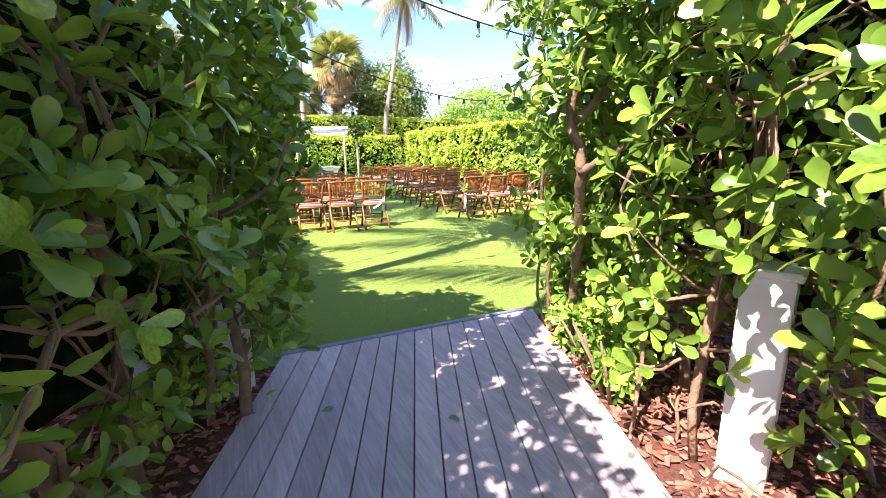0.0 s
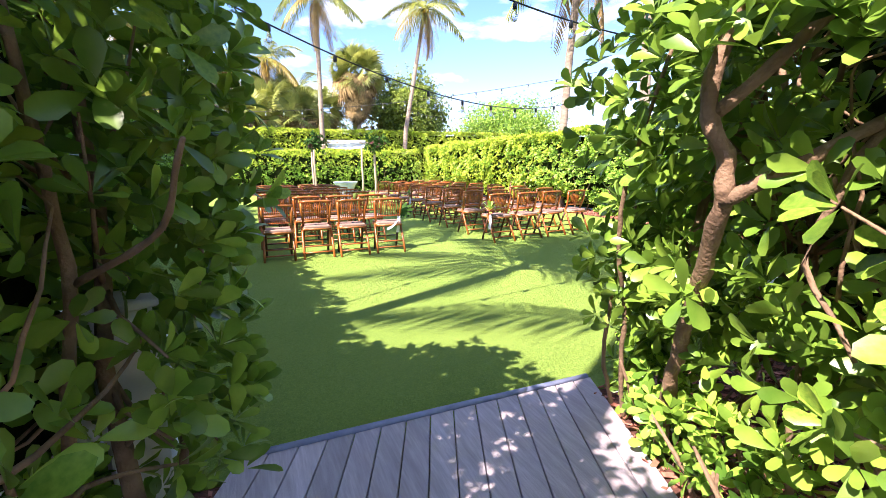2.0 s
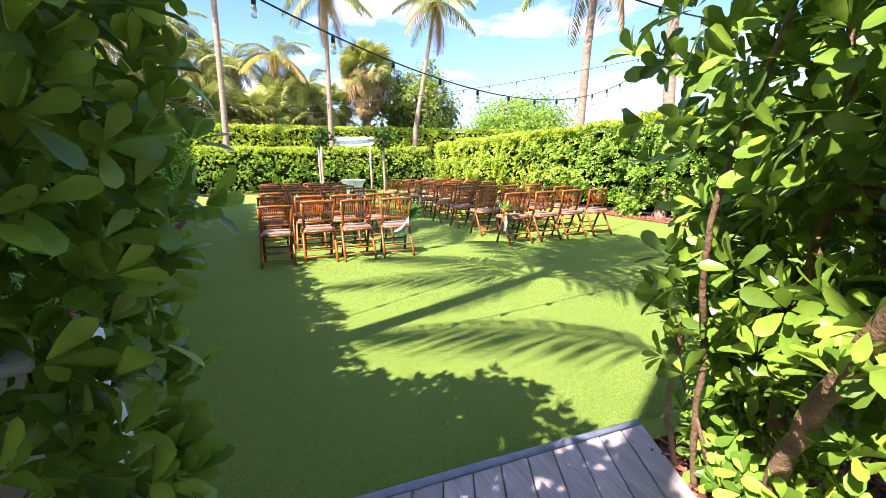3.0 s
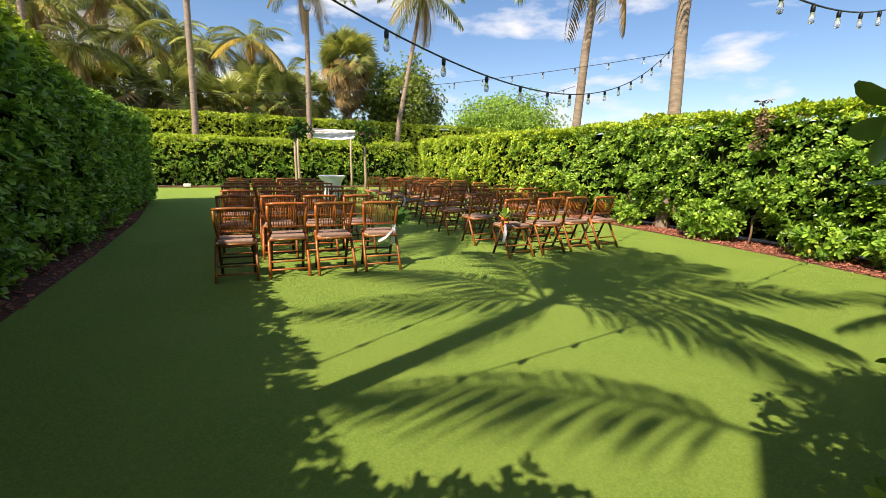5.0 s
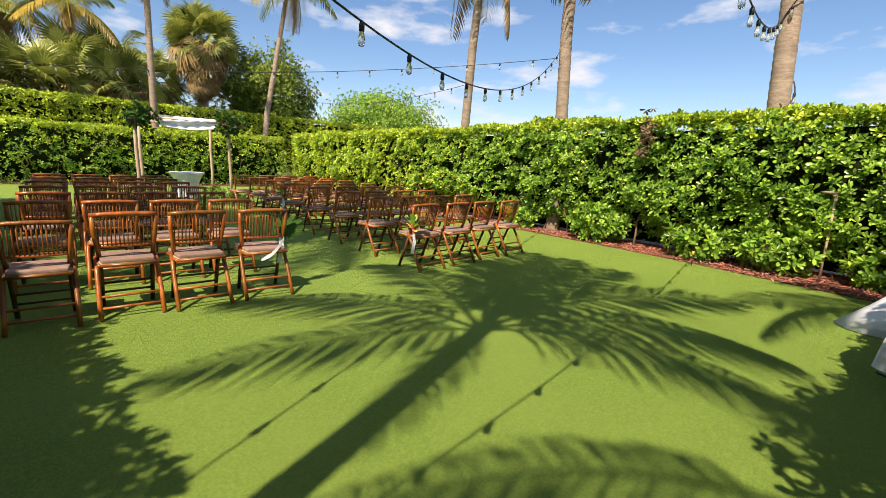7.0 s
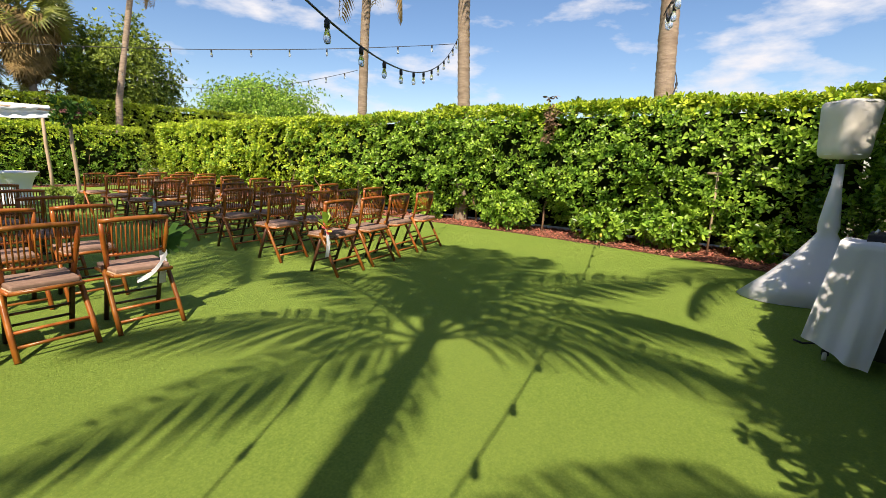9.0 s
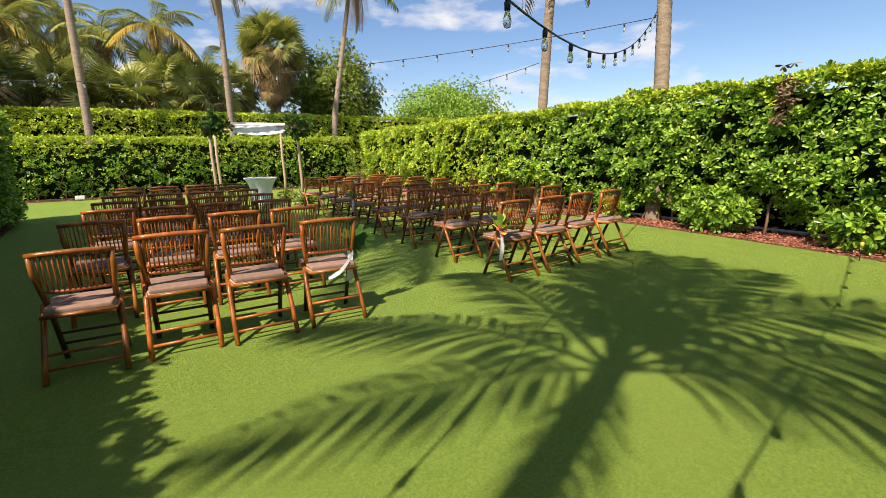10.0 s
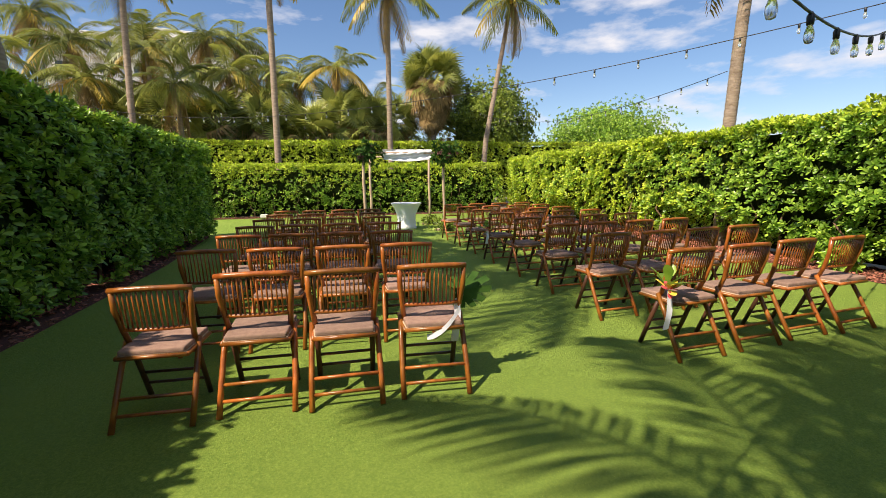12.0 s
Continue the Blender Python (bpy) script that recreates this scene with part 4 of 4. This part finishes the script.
def fan_mesh(name, petiole, radius, droop):
    """A fan leaf on a stalk along +x."""
    rng = np.random.default_rng(int(radius * 100))
    P = np.array([[0, 0, 0], [petiole * .5, 0, .05], [petiole, 0, 0]])
    V, Q, T = [], [], []
    c = P[-1]
    for k in range(26):
        a = -2.1 + 4.2 * k / 25
        d = np.array([math.cos(a), math.sin(a), .12])
        wv = np.array([-math.sin(a), math.cos(a), .25 * (-1) ** k])
        r = radius * (.75 + .25 * math.cos(a * .6)) * rng.uniform(.9, 1.05)
        m = c + d * r * .55
        e = c + d * r + np.array([0, 0, -droop * r * rng.uniform(.5, 1.0)])
        o = len(V)
        V += [c, m - wv * .035, m + wv * .035, e]
        T += [[o, o + 1, o + 2], [o + 1, o + 3, o + 2]]
    return joined(name, [tube(P, [.014, .011, .009], 4), (np.array(V), [np.array(T)])])


FROND_ME = [frond_mesh("frond", 2.9, .75, .75, 44, .62, .35), frond_mesh("frond", 3.1, .35, .75, 46, .68, .6), frond_mesh("frond", 2.8, .02, .7, 42, .62, .8)]
FROND_ME[0].materials.append(FROND), FROND_ME[1].materials.append(FROND), FROND_ME[2].materials.append(FROND)
FROND_YE = FROND_ME[2].copy()
FROND_YE.materials.clear(), FROND_YE.materials.append(FROND_YELLOW)
FROND_DE = frond_mesh("frond", 2.2, -.5, .6, 34, .5, .9)
FROND_DE.materials.append(FROND_DEAD)
FAN_ME = fan_mesh("fan_leaf", .85, .8, .45)
FAN_ME.materials.append(FROND)
FAN_DE = fan_mesh("fan_leaf", .6, .75, .9)
FAN_DE.materials.append(FROND_DEAD)


def trunk_mesh(pts, r0, r1, ring=.16):
    """A palm trunk with leaf-scar rings."""
    pts = np.asarray(pts, dtype=float)
    seglen = np.concatenate([[0], np.cumsum(np.linalg.norm(np.diff(pts, axis=0), axis=1))])
    n = int(seglen[-1] / (ring / 2)) + 2
    d = np.linspace(0, seglen[-1], n)
    P = np.stack([np.interp(d, seglen, pts[:, k]) for k in range(3)], -1)
    for _ in range(3):
        P[1:-1] = (P[:-2] + 2 * P[1:-1] + P[2:]) / 4
    f = d / d[-1]
    R = r0 + (r1 - r0) * f + .12 * r0 * np.exp(-f * 14)
    R = R * np.where(np.arange(n) % 2 == 0, 1.0, .945)
    return joined("trunk", [tube(P, R, 12)], True)


def coconut_palm(pts, r0, r1, label, seed, fronds=18, yellow=2, dead=2, size=1.0, turn=0, nuts=True, spread=None):
    rng = np.random.default_rng(seed)
    t = thing("coconut_palm", label, "palm tree", "palms round the garden")
    part("trunk", trunk_mesh(pts, r0, r1), PALM_BARK, t)
    top = pts[-1]
    for which, az, sc, tilt in spread or ():
        part("frond", FROND_ME[which], None, t, at=pose(*top, 0, 0, az) @ pose(0, 0, 0, 0, tilt, 0) @ Matrix.Scale(sc, 4))
    for k in range(0 if spread else fronds):
        f = k / fronds
        me = FROND_ME[0] if f < .35 else FROND_ME[1] if f < .72 else FROND_ME[2]
        if k >= fronds - yellow:
            me = FROND_YE
        tilt = rng.normal(0, 7) + (-18 if f < .2 else 0)
        part("frond", me, None, t, at=pose(*top, 0, 0, turn + k * 137.5 + rng.normal(0, 8)) @ pose(0, 0, 0, rng.normal(0, 12), tilt, 0) @ Matrix.Scale(size * rng.uniform(.88, 1.1), 4))
    for k in range(dead):
        part("dead_frond", FROND_DE, None, t, at=pose(top[0], top[1], top[2] - .15, 0, 0, rng.uniform(0, 360)) @ pose(0, 0, 0, 0, rng.uniform(10, 40), 0) @ Matrix.Scale(size, 4))
    if nuts:
        nut = lathe([(.01, -.13), (.08, -.1), (.11, 0), (.08, .1), (.01, .13)], 8)
        for k in range(4):
            a = k * 1.7 + seed
            part("coconut", nut, FROND_YELLOW, t, at=pose(top[0] + .22 * math.cos(a), top[1] + .22 * math.sin(a), top[2] - .2))
    return t


def sabal_palm(x, y, h, label, seed, size=1.0, green=26, dead=26, skirt=.9):
    rng = np.random.default_rng(seed)
    t = thing("cabbage_palm", label, "palm tree", "fan palms behind the garden")
    part("trunk", trunk_mesh([(x, y, -.05), (x + .1, y, h * .5), (x, y, h)], .2, .17, .2), PALM_BARK, t)
    for k in range(green):
        f = k / green
        part("fan_leaf", FAN_ME, None, t, at=pose(x, y, h + .1, 0, 0, k * 137.5) @ pose(0, 0, 0, rng.uniform(-65, 65), -80 + 120 * f + rng.normal(0, 10), 0) @ Matrix.Scale(size * rng.uniform(.85, 1.2), 4))
    for k in range(dead):
        f = k / dead
        part("dead_fan_leaf", FAN_DE, None, t, at=pose(x, y, h - .05 - skirt * f * size, 0, 0, k * 137.5)
             @ pose(0, 0, 0, rng.uniform(-40, 40), 22 + 50 * f + rng.normal(0, 12), 0) @ Matrix.Scale(size * rng.uniform(.85, 1.15) * (1.15 - .45 * f), 4))
    return t


def broad_tree(x, y, h, rx, rz, label, seed, clumps=70, per=34, leaf=.2, material=None, name="tree", low=.35):
    """A trunk, limbs and a crown of leaf clumps with gaps."""
    rng = np.random.default_rng(seed)
    t = thing(name, label, "tree")
    part("trunk", tube([(x, y, -.05), (x + .1, y, h * .2), (x - .05, y, h * .45)], [.16, .13, .1], 8), BARK, t)
    cz = h - rz
    C = unit(rng.normal(size=(clumps, 3))) * (rng.uniform(.25, 1, (clumps, 1)) ** .5) * [rx, rx * .9, rz] * rng.uniform(.8, 1.12, (clumps, 1)) + [x, y, cz]
    C[:, 2] = np.maximum(C[:, 2], low)
    for q in C[:: max(clumps // 14, 1)]:
        m = np.array([x - .05, y, h * .35])
        part("limb", tube([m, (m + q) / 2 + [0, 0, -.15], q], [.07, .045, .015], 5), BARK, t)
    P = np.repeat(C, per, 0) + rng.normal(0, .3, (clumps * per, 3)) * [rx / 2.2, rx / 2.2, rz / 2.4]
    P[:, 2] = np.maximum(P[:, 2], low * .6)
    A = P - np.array([x, y, cz - rz * .3]) + rng.normal(0, .8, P.shape)
    part("crown", joined("crown", [leaves(*rosettes(rng, P, A, 5, leaf), LEAF_KITE)], True), material or LEAF_FAR, t)
    return t


TALL = "tall coconut palm with a ringed grey trunk"
# palms beside the long hedge
coconut_palm([(7.6, 5.42, -.05), (7.6, 5.4, 2.6), (7.74, 5.4, 5.0), (8.1, 5.4, 8.5)], .14, .12, TALL + " in the hedge", 31)
coconut_palm([(7.6, 1.9, -.05), (7.6, 1.93, 2.55), (7.68, 2.08, 4.85), (7.9, 2.15, 8.9)], .16, .13, TALL + " in the hedge", 32)
coconut_palm([(7.52, -2.46, -.05), (7.52, -2.5, 2.15), (7.58, -2.38, 4.9), (7.7, -2.3, 8.8)], .18, .15, TALL + " wound with cable", 33)
coconut_palm([(7.0, -7.0, -.05), (7.1, -7.0, 3.0), (7.4, -7.0, 8.0)], .2, .15, TALL + " behind a hedge", 34)
# palms that shade the lawn from behind the shaded hedge
coconut_palm([(-4.75, -4.74, -.05), (-4.5, -4.75, 3.0), (-4.02, -4.87, 6.75)], .135, .11, "leaning coconut palm that shades the lawn", 35, dead=0, nuts=False,
             spread=((1, 149, .78, 0), (1, 104, .96, 0), (0, 76, 1.1, 0), (0, 15, 1.2, -38), (0, -40, 1.25, -28), (0, -4, 1.15, -32), (1, -29, 1.12, 0), (1, -52, .9, 0),
                     (0, 45, 1.1, -10), (0, 32, 1.25, -35), (2, 200, .5, 0)))
coconut_palm([(-5.6, -8.6, -.05), (-5.3, -8.3, 4.0), (-4.9, -7.75, 7.5)], .19, .14, "coconut palm that shades the deck's end", 36, dead=0, nuts=False,
             spread=((1, 124, .85, 0), (1, 0, .9, 0), (0, -22, 1.1, 0)))
# palms behind the far hedges
coconut_palm([(-4.1, 22.5, -.05), (-4.05, 22.5, 5), (-4.0, 22.5, 14.0)], .18, .15, TALL + " behind the far hedge", 41)
coconut_palm([(2.0, 22.5, -.05), (1.95, 22.5, 4), (2.0, 22.5, 11.8)], .17, .13, TALL + " behind the far hedge", 42, dead=4)
coconut_palm([(7.4, 23, -.05), (7.75, 23, 4), (8.3, 23, 6.8), (9.3, 23, 12.0)], .18, .12, "leaning coconut palm behind the far hedge", 43, dead=4)
coconut_palm([(-6.0, 6.0, -.05), (-6.25, 5.9, 3.5), (-6.9, 5.6, 9.5)], .21, .16, TALL + " behind the shaded hedge", 44, fronds=14, dead=1)
coconut_palm([(-6.3, -0.9, -.05), (-5.8, -0.7, 4.5), (-4.9, -0.4, 9.5)], .2, .15, "leaning coconut palm that shades the chairs", 46, fronds=18, dead=0)
coconut_palm([(-6.6, 2.3, -.05), (-6.5, 2.5, 5.0), (-6.0, 2.6, 10.0)], .2, .15, "tall coconut palm that shades the aisle", 47, fronds=13, dead=0)
# unseen palm, added out of view so its crown dapples the loudspeaker
coconut_palm([(0.9, -8.3, -.05), (0.6, -8.25, 4.0), (0.1, -8.0, 7.6)], .17, .13, "unseen coconut palm added to shade the loudspeaker", 49, fronds=9, dead=0, size=.85, nuts=False)
# another palm added out of view; its shadow darkens the left seats
coconut_palm([(-8.3, 0.1, -.05), (-8.1, 0.2, 5.0), (-7.7, 0.4, 9.5)], .2, .15, "tall unseen coconut palm added to shade the seats", 48, fronds=14, dead=0)
coconut_palm([(-11.2, 23.5, -.05), (-11.2, 23.5, 5), (-11.0, 23.5, 12.5)], .19, .14, TALL + " behind the far hedge", 45)
BUSHY = ((-2.6, 31, 8.8, 1.4, 9), (-9.6, 30, 8.0, 1.4, 3), (-14.0, 29, 9.0, 1.5, 4), (-18.5, 30, 9.4, 1.5, 5), (-12.0, 35, 11.5, 1.5, 3), (-5.5, 34, 8.8, 1.4, 4),
         (-22, 33, 12.0, 1.6, 4), (-16.5, 26.8, 6.6, 1.3, 4), (-25, 27, 9.0, 1.5, 3), (-8.0, 36, 9.6, 1.5, 2), (-17, 38, 12.5, 1.6, 3), (0.4, 37, 7.8, 1.3, 2),
         (-11.5, 25.5, 6.2, 1.2, 3), (-20.5, 25, 7.4, 1.3, 3), (-28, 31, 12, 1.6, 3), (-15, 32, 7.2, 1.3, 5), (-10.5, 39, 12.5, 1.6, 2), (-7.2, 31.5, 7.0, 1.25, 4), (-30, 24, 10, 1.5, 3))
for k, (x, y, h, s, ye) in enumerate(BUSHY):
    x, h = x + 1.7, h + .9
    coconut_palm([(x, y, -.05), (x + .3, y, h * .5), (x + .1, y, h)], .16, .13, "bushy coconut palm with yellowing fronds" if ye > 4 else "bushy green coconut palm behind the hedges", 50 + k, fronds=20, yellow=max(ye - 1, 1), dead=5, size=s * .74, nuts=False)
sabal_palm(5.5, 28.0, 8.4, "cabbage palm with a skirt of dead brown leaves", 61, 1.42, 50, 100, 1.75)
SABALS = ((-6.8, 29, 4.6), (-4.6, 28.5, 4.2), (-2.0, 29, 5.2), (0.2, 28.2, 4.6), (-9.4, 28.5, 4.8), (6.2, 31, 4.4), (-12.0, 28, 4.6), (2.0, 31, 5.2), (-0.8, 31, 5.8), (-15.5, 31, 5.0), (-3.4, 27.4, 4.0))
for k, (x, y, h) in enumerate(SABALS):
    sabal_palm(x + 1.2, y, h + .5, "low cabbage palm with drooping fan leaves", 62 + k, 1.5, 24, 22)
broad_tree(10.2, 29, 9.0, 2.9, 3.4, "leafy round tree behind the far hedge", 71, 130, 50, .25)
broad_tree(21.5, 32, 7.6, 5.2, 3.0, "wide bright green shrub tree beyond the hedge", 72, 190, 60, .24, LEAF)
for k, (x, y, h, rx) in enumerate(((-8.0, 36, 7.5, 4.5), (-15.0, 37, 8.0, 5.0), (-22.0, 35, 9.0, 5.0), (-1.5, 38, 6.8, 4.0), (4.0, 38, 6.0, 3.6), (-28, 29, 9, 5), (-12, 33, 6.5, 4), (-19, 33, 8, 4.5), (-5, 37, 7, 4), (-24, 24, 6.5, 4))):
    broad_tree(x, y, h, rx, h * .45, "dark leafy thicket behind the palms", 80 + k, 80, 30, .3, LEAF_FAR, "thicket_tree", .3)


def apartment_house(x, y, turn, w, d, floors, label):
    """A pale block with a band of balconies and windows on each floor."""
    t = thing("apartment_building", label, "building", at=pose(x, y, 0, 0, 0, turn))
    fh = 3.1
    part("wall", bevelled_box(w, d, floors * fh, .05, (0, 0, floors * fh / 2)), WHITE_PAINT, t)
    part("roof", bevelled_box(w + .8, d + .8, .5, .05, (0, 0, floors * fh + .25)), WHITE_PAINT, t)
    part("roof_house", bevelled_box(w * .3, d * .5, 2.6, .05, (w * .1, 0, floors * fh + 1.8)), WHITE_PAINT, t)
    n = int(w / 4)
    pane = bevelled_box(2.4, .12, 1.9, .02)
    slab = bevelled_box(3.4, 1.4, .18, .02)
    front = bevelled_box(3.4, .08, .95, .02)
    for f in range(floors):
        for k in range(n):
            px = -w / 2 + w * (k + .5) / n
            part("window", pane, WINDOW_GLASS, t, at=pose(px, -d / 2 - .04, f * fh + 1.6))
            b = part("balcony", slab, WHITE_PAINT, t, at=pose(px, -d / 2 - .7, f * fh + .3))
            part("parapet", front, WHITE_PAINT, b, at=pose(0, -.66, .5))
    return t


WINDOW_GLASS = surface("window_glass", (0.05, 0.07, 0.09), (0.09, 0.12, 0.14), 2.0, 0.08, spec=0.8)
apartment_house(-27, 78, 14, 26, 14, 7, "pale apartment block far behind the palms")

# cable with sockets wound up the near palm
wound = thing("cable_run", "black light cable tied up the palm trunk", "cable")
P = [(7.56 - .2 * math.cos(a * .55 - .3), -2.44 - .2 * math.sin(a * .55 - .3) - .005 * a, 2.3 + .17 * a) for a in np.linspace(0, 16, 50)]
part("cable", tube(P, .011, 6), BLACK, wound)
for k in range(4, 50, 8):
    lamp = part("socket", SOCKET, BLACK, wound, at=pose(*P[k]))
    part("bulb", BULB_ME, GLASS, lamp, "clear glass bulb")


# ---- small things ----
def monstera(at, tilt, label):
    """A split tropical leaf bound to the chair with a white ribbon."""
    t = thing("aisle_decoration", label, "flower decoration", "decorations on the aisle chairs", at=at)
    V, T = [(0, 0, 0)], []
    n = 40
    for k in range(n + 1):
        a = -2.5 + 5.0 * k / n
        r = .17 * (1.15 - .22 * abs(a)) * (1 if k % 4 else .55)
        V.append((.05 + r * math.cos(a) * 1.25, r * math.sin(a), -.25 * r * abs(math.sin(a))))
        if k:
            T.append((0, k, k + 1))
    part("leaf", mesh_from("leaf", V, [np.array(T)]), MONSTERA, t, at=pose(.02, 0, .1, *tilt))
    return t


def ribbon(parent, length, at):
    V, Q = [], []
    for k in range(9):
        f = k / 8
        x = .012 * math.sin(5 * f)
        V += [(x - .022 - .008 * f, .008 * math.sin(7 * f), -length * f), (x + .022 + .008 * f, .012 * math.sin(6 * f + 1), -length * f)]
        if k:
            Q.append((2 * k - 2, 2 * k - 1, 2 * k + 1, 2 * k))
    part("ribbon", mesh_from("ribbon", V, [np.array(Q)], True), WHITE_CLOTH, parent, "hanging white ribbon", at)


left_leaf = monstera(pose(-0.04, 0.1, .60, 0, 0, 0), (72, -12, 0), "split green leaf tied with white ribbon to a chair")
ribbon(left_leaf, .34, pose(.015, -.02, .06))
V = [(-.23 + .25 * f, -.12 - .04 * math.sin(3 * f) + z * .1, -.19 + .21 * f ** 1.6 + z) for f in np.linspace(0, 1, 9) for z in (-.022, .022)]
part("sash", mesh_from("sash", V, [np.array([(2 * k, 2 * k + 1, 2 * k + 3, 2 * k + 2) for k in range(8)])], True), WHITE_CLOTH, left_leaf, "white cloth sash")


def tropical_bunch(x, y, z, label, seed, size=1.0):
    rng = np.random.default_rng(seed)
    t = thing("aisle_decoration", label, "flower decoration", "decorations on the aisle chairs", at=pose(x, y, z))
    for k, (mat_, n, ln, low_, nm) in enumerate(((LEAF_NEAR, 7, .2, .2, "leaf_spray"), (YELLOW_LEAF, 7, .12, .5, "yellow_spray"), (RED_LEAF, 14, .07, .6, "red_flower"))):
        C = np.array([[0, -.02 * k, .03 * (k == 0)]])
        A = np.array([[0, -.35 * k, 1.0]])
        part(nm, joined(nm, [leaves(*rosettes(rng, C, A, n, ln * size, low_ * .5, 1.5), LEAF_FINE)], True), mat_, t)
    ribbon(t, .3 * size, pose(0, -.04, 0))
    return t


tropical_bunch(1.83, 0.1, .60, "bunch of red and yellow tropical flowers with ribbon", 3, 1.15)
tropical_bunch(1.85, 5.0, .62, "pink and red flower bunch with white ribbon", 5, .9)
rng_s = np.random.default_rng(77)
C = np.array([6.68, -.7, 2.28]) + rng_s.normal(0, 1, (34, 3)) * [.05, .07, .17]
dead_sprig = thing("dead_sprig", "brown withered sprig on top of the hedge", "sprig")
part("withered_leaves", joined("withered_leaves", [leaves(*rosettes(rng_s, C, np.array([0, 0, -1.0]) + rng_s.normal(0, .5, C.shape), 6, .12), LEAF_MID)], True), BARK, dead_sprig)
part("twig", tube([(6.85, -.7, 1.9), (6.76, -.7, 2.25), (6.68, -.7, 2.5)], [.012, .009, .005], 5), BARK, dead_sprig)
pipe = thing("pipe_rail", "beige pipe rail half hidden among hedge leaves", "rail", at=pose(6.93, -3.56, 0))
part("post", tube([(0, 0, -.02), (0, 0, 1.36)], .018, 8), BIRCH, pipe)
part("crossbar", tube([(0, .16, 1.37), (0, -.2, 1.38)], .021, 8), BIRCH, pipe)
fallen = joined("fallen_leaf", [leaves(np.zeros((1, 3)), np.array([[1.0, 0, 0]]), np.array([[0, 0, 1.0]]), np.ones(1) * .085, LEAF_FINE)], True)
for x, y, a in ((-2.43, -6.12, 20), (-2.62, -5.75, 200), (-1.75, -6.55, 110)):
    solid("fallen_leaf", fallen, LEAF_PIECE, "single fallen green leaf on the deck", "leaf", "fallen leaves", at=pose(x, y, .028, 0, 0, a))
marker = thing("turf_marker", "thin stake with a yellow tip at the turf's edge", "stake", at=pose(6.3, -1.95, 0))
part("rod", tube([(0, 0, 0), (0, 0, .2)], .006, 6), BLACK, marker)
part("tip", lathe([(.01, .19), (.022, .21), (.022, .25), (.005, .26)], 8), YELLOW_LEAF, marker, "yellow tip")
uplight = thing("garden_uplight", "small white garden light at the hedge's foot", "garden light", at=pose(-4.3, 18.3, 0))
part("housing", bevelled_box(.3, .2, .14, .02, (0, 0, .12), 2), WHITE_PAINT, uplight)
part("spike", tube([(0, 0, 0), (0, 0, .07)], .02, 8), BLACK, uplight)


def turf_fibres(name, x0, x1, y0, y1, count, seed):
    """Short plastic blades standing in the turf where the walk passes."""
    rng = np.random.default_rng(seed)
    P = np.column_stack([rng.uniform(x0, x1, count), y0 + (y1 - y0) * rng.uniform(0, 1, count) ** 1.6, np.full(count, -.001)])
    D = unit(np.column_stack([rng.normal(0, .55, (count, 2)), np.ones(count)]))
    N = unit(np.column_stack([rng.normal(0, 1, (count, 2)), rng.normal(0, .3, count)]))
    blade = (np.array([[0, -.1, 0], [0, .1, 0], [1, 0, .1]]), np.array([[0, 1, 2]]))
    return solid(name, joined(name, [leaves(P, D, N, rng.uniform(.006, .013, count), blade)]), TURF_BLADE, "fine green plastic turf fibres", "grass", kind="stuff")


TURF_BLADE = surface("turf_fibre", (0.168, 0.28, 0.042), (0.295, 0.4, 0.072), 60.0, 0.65, vary=0.3, island=True, spec=0.4)
turf_fibres("turf_fibres", -4.0, 6.1, -5.2, 3.0, 460000, 9)

# ---- deck boards, last ----
deck = thing("deck", "weathered grey wooden deck path", "deck", kind="structure")
for k in range(15):
    part("deck_board", deck_board(.0 + .14 * k, .14), DECK, deck)
part("edging_strip", joined("edging_strip", [tube([(-2.6, -5.215, .012), (-1.3, -5.21, .014), (-.3, -5.215, .012)], .022, 8)], True), EDGING, deck, "blue-grey edging strip")
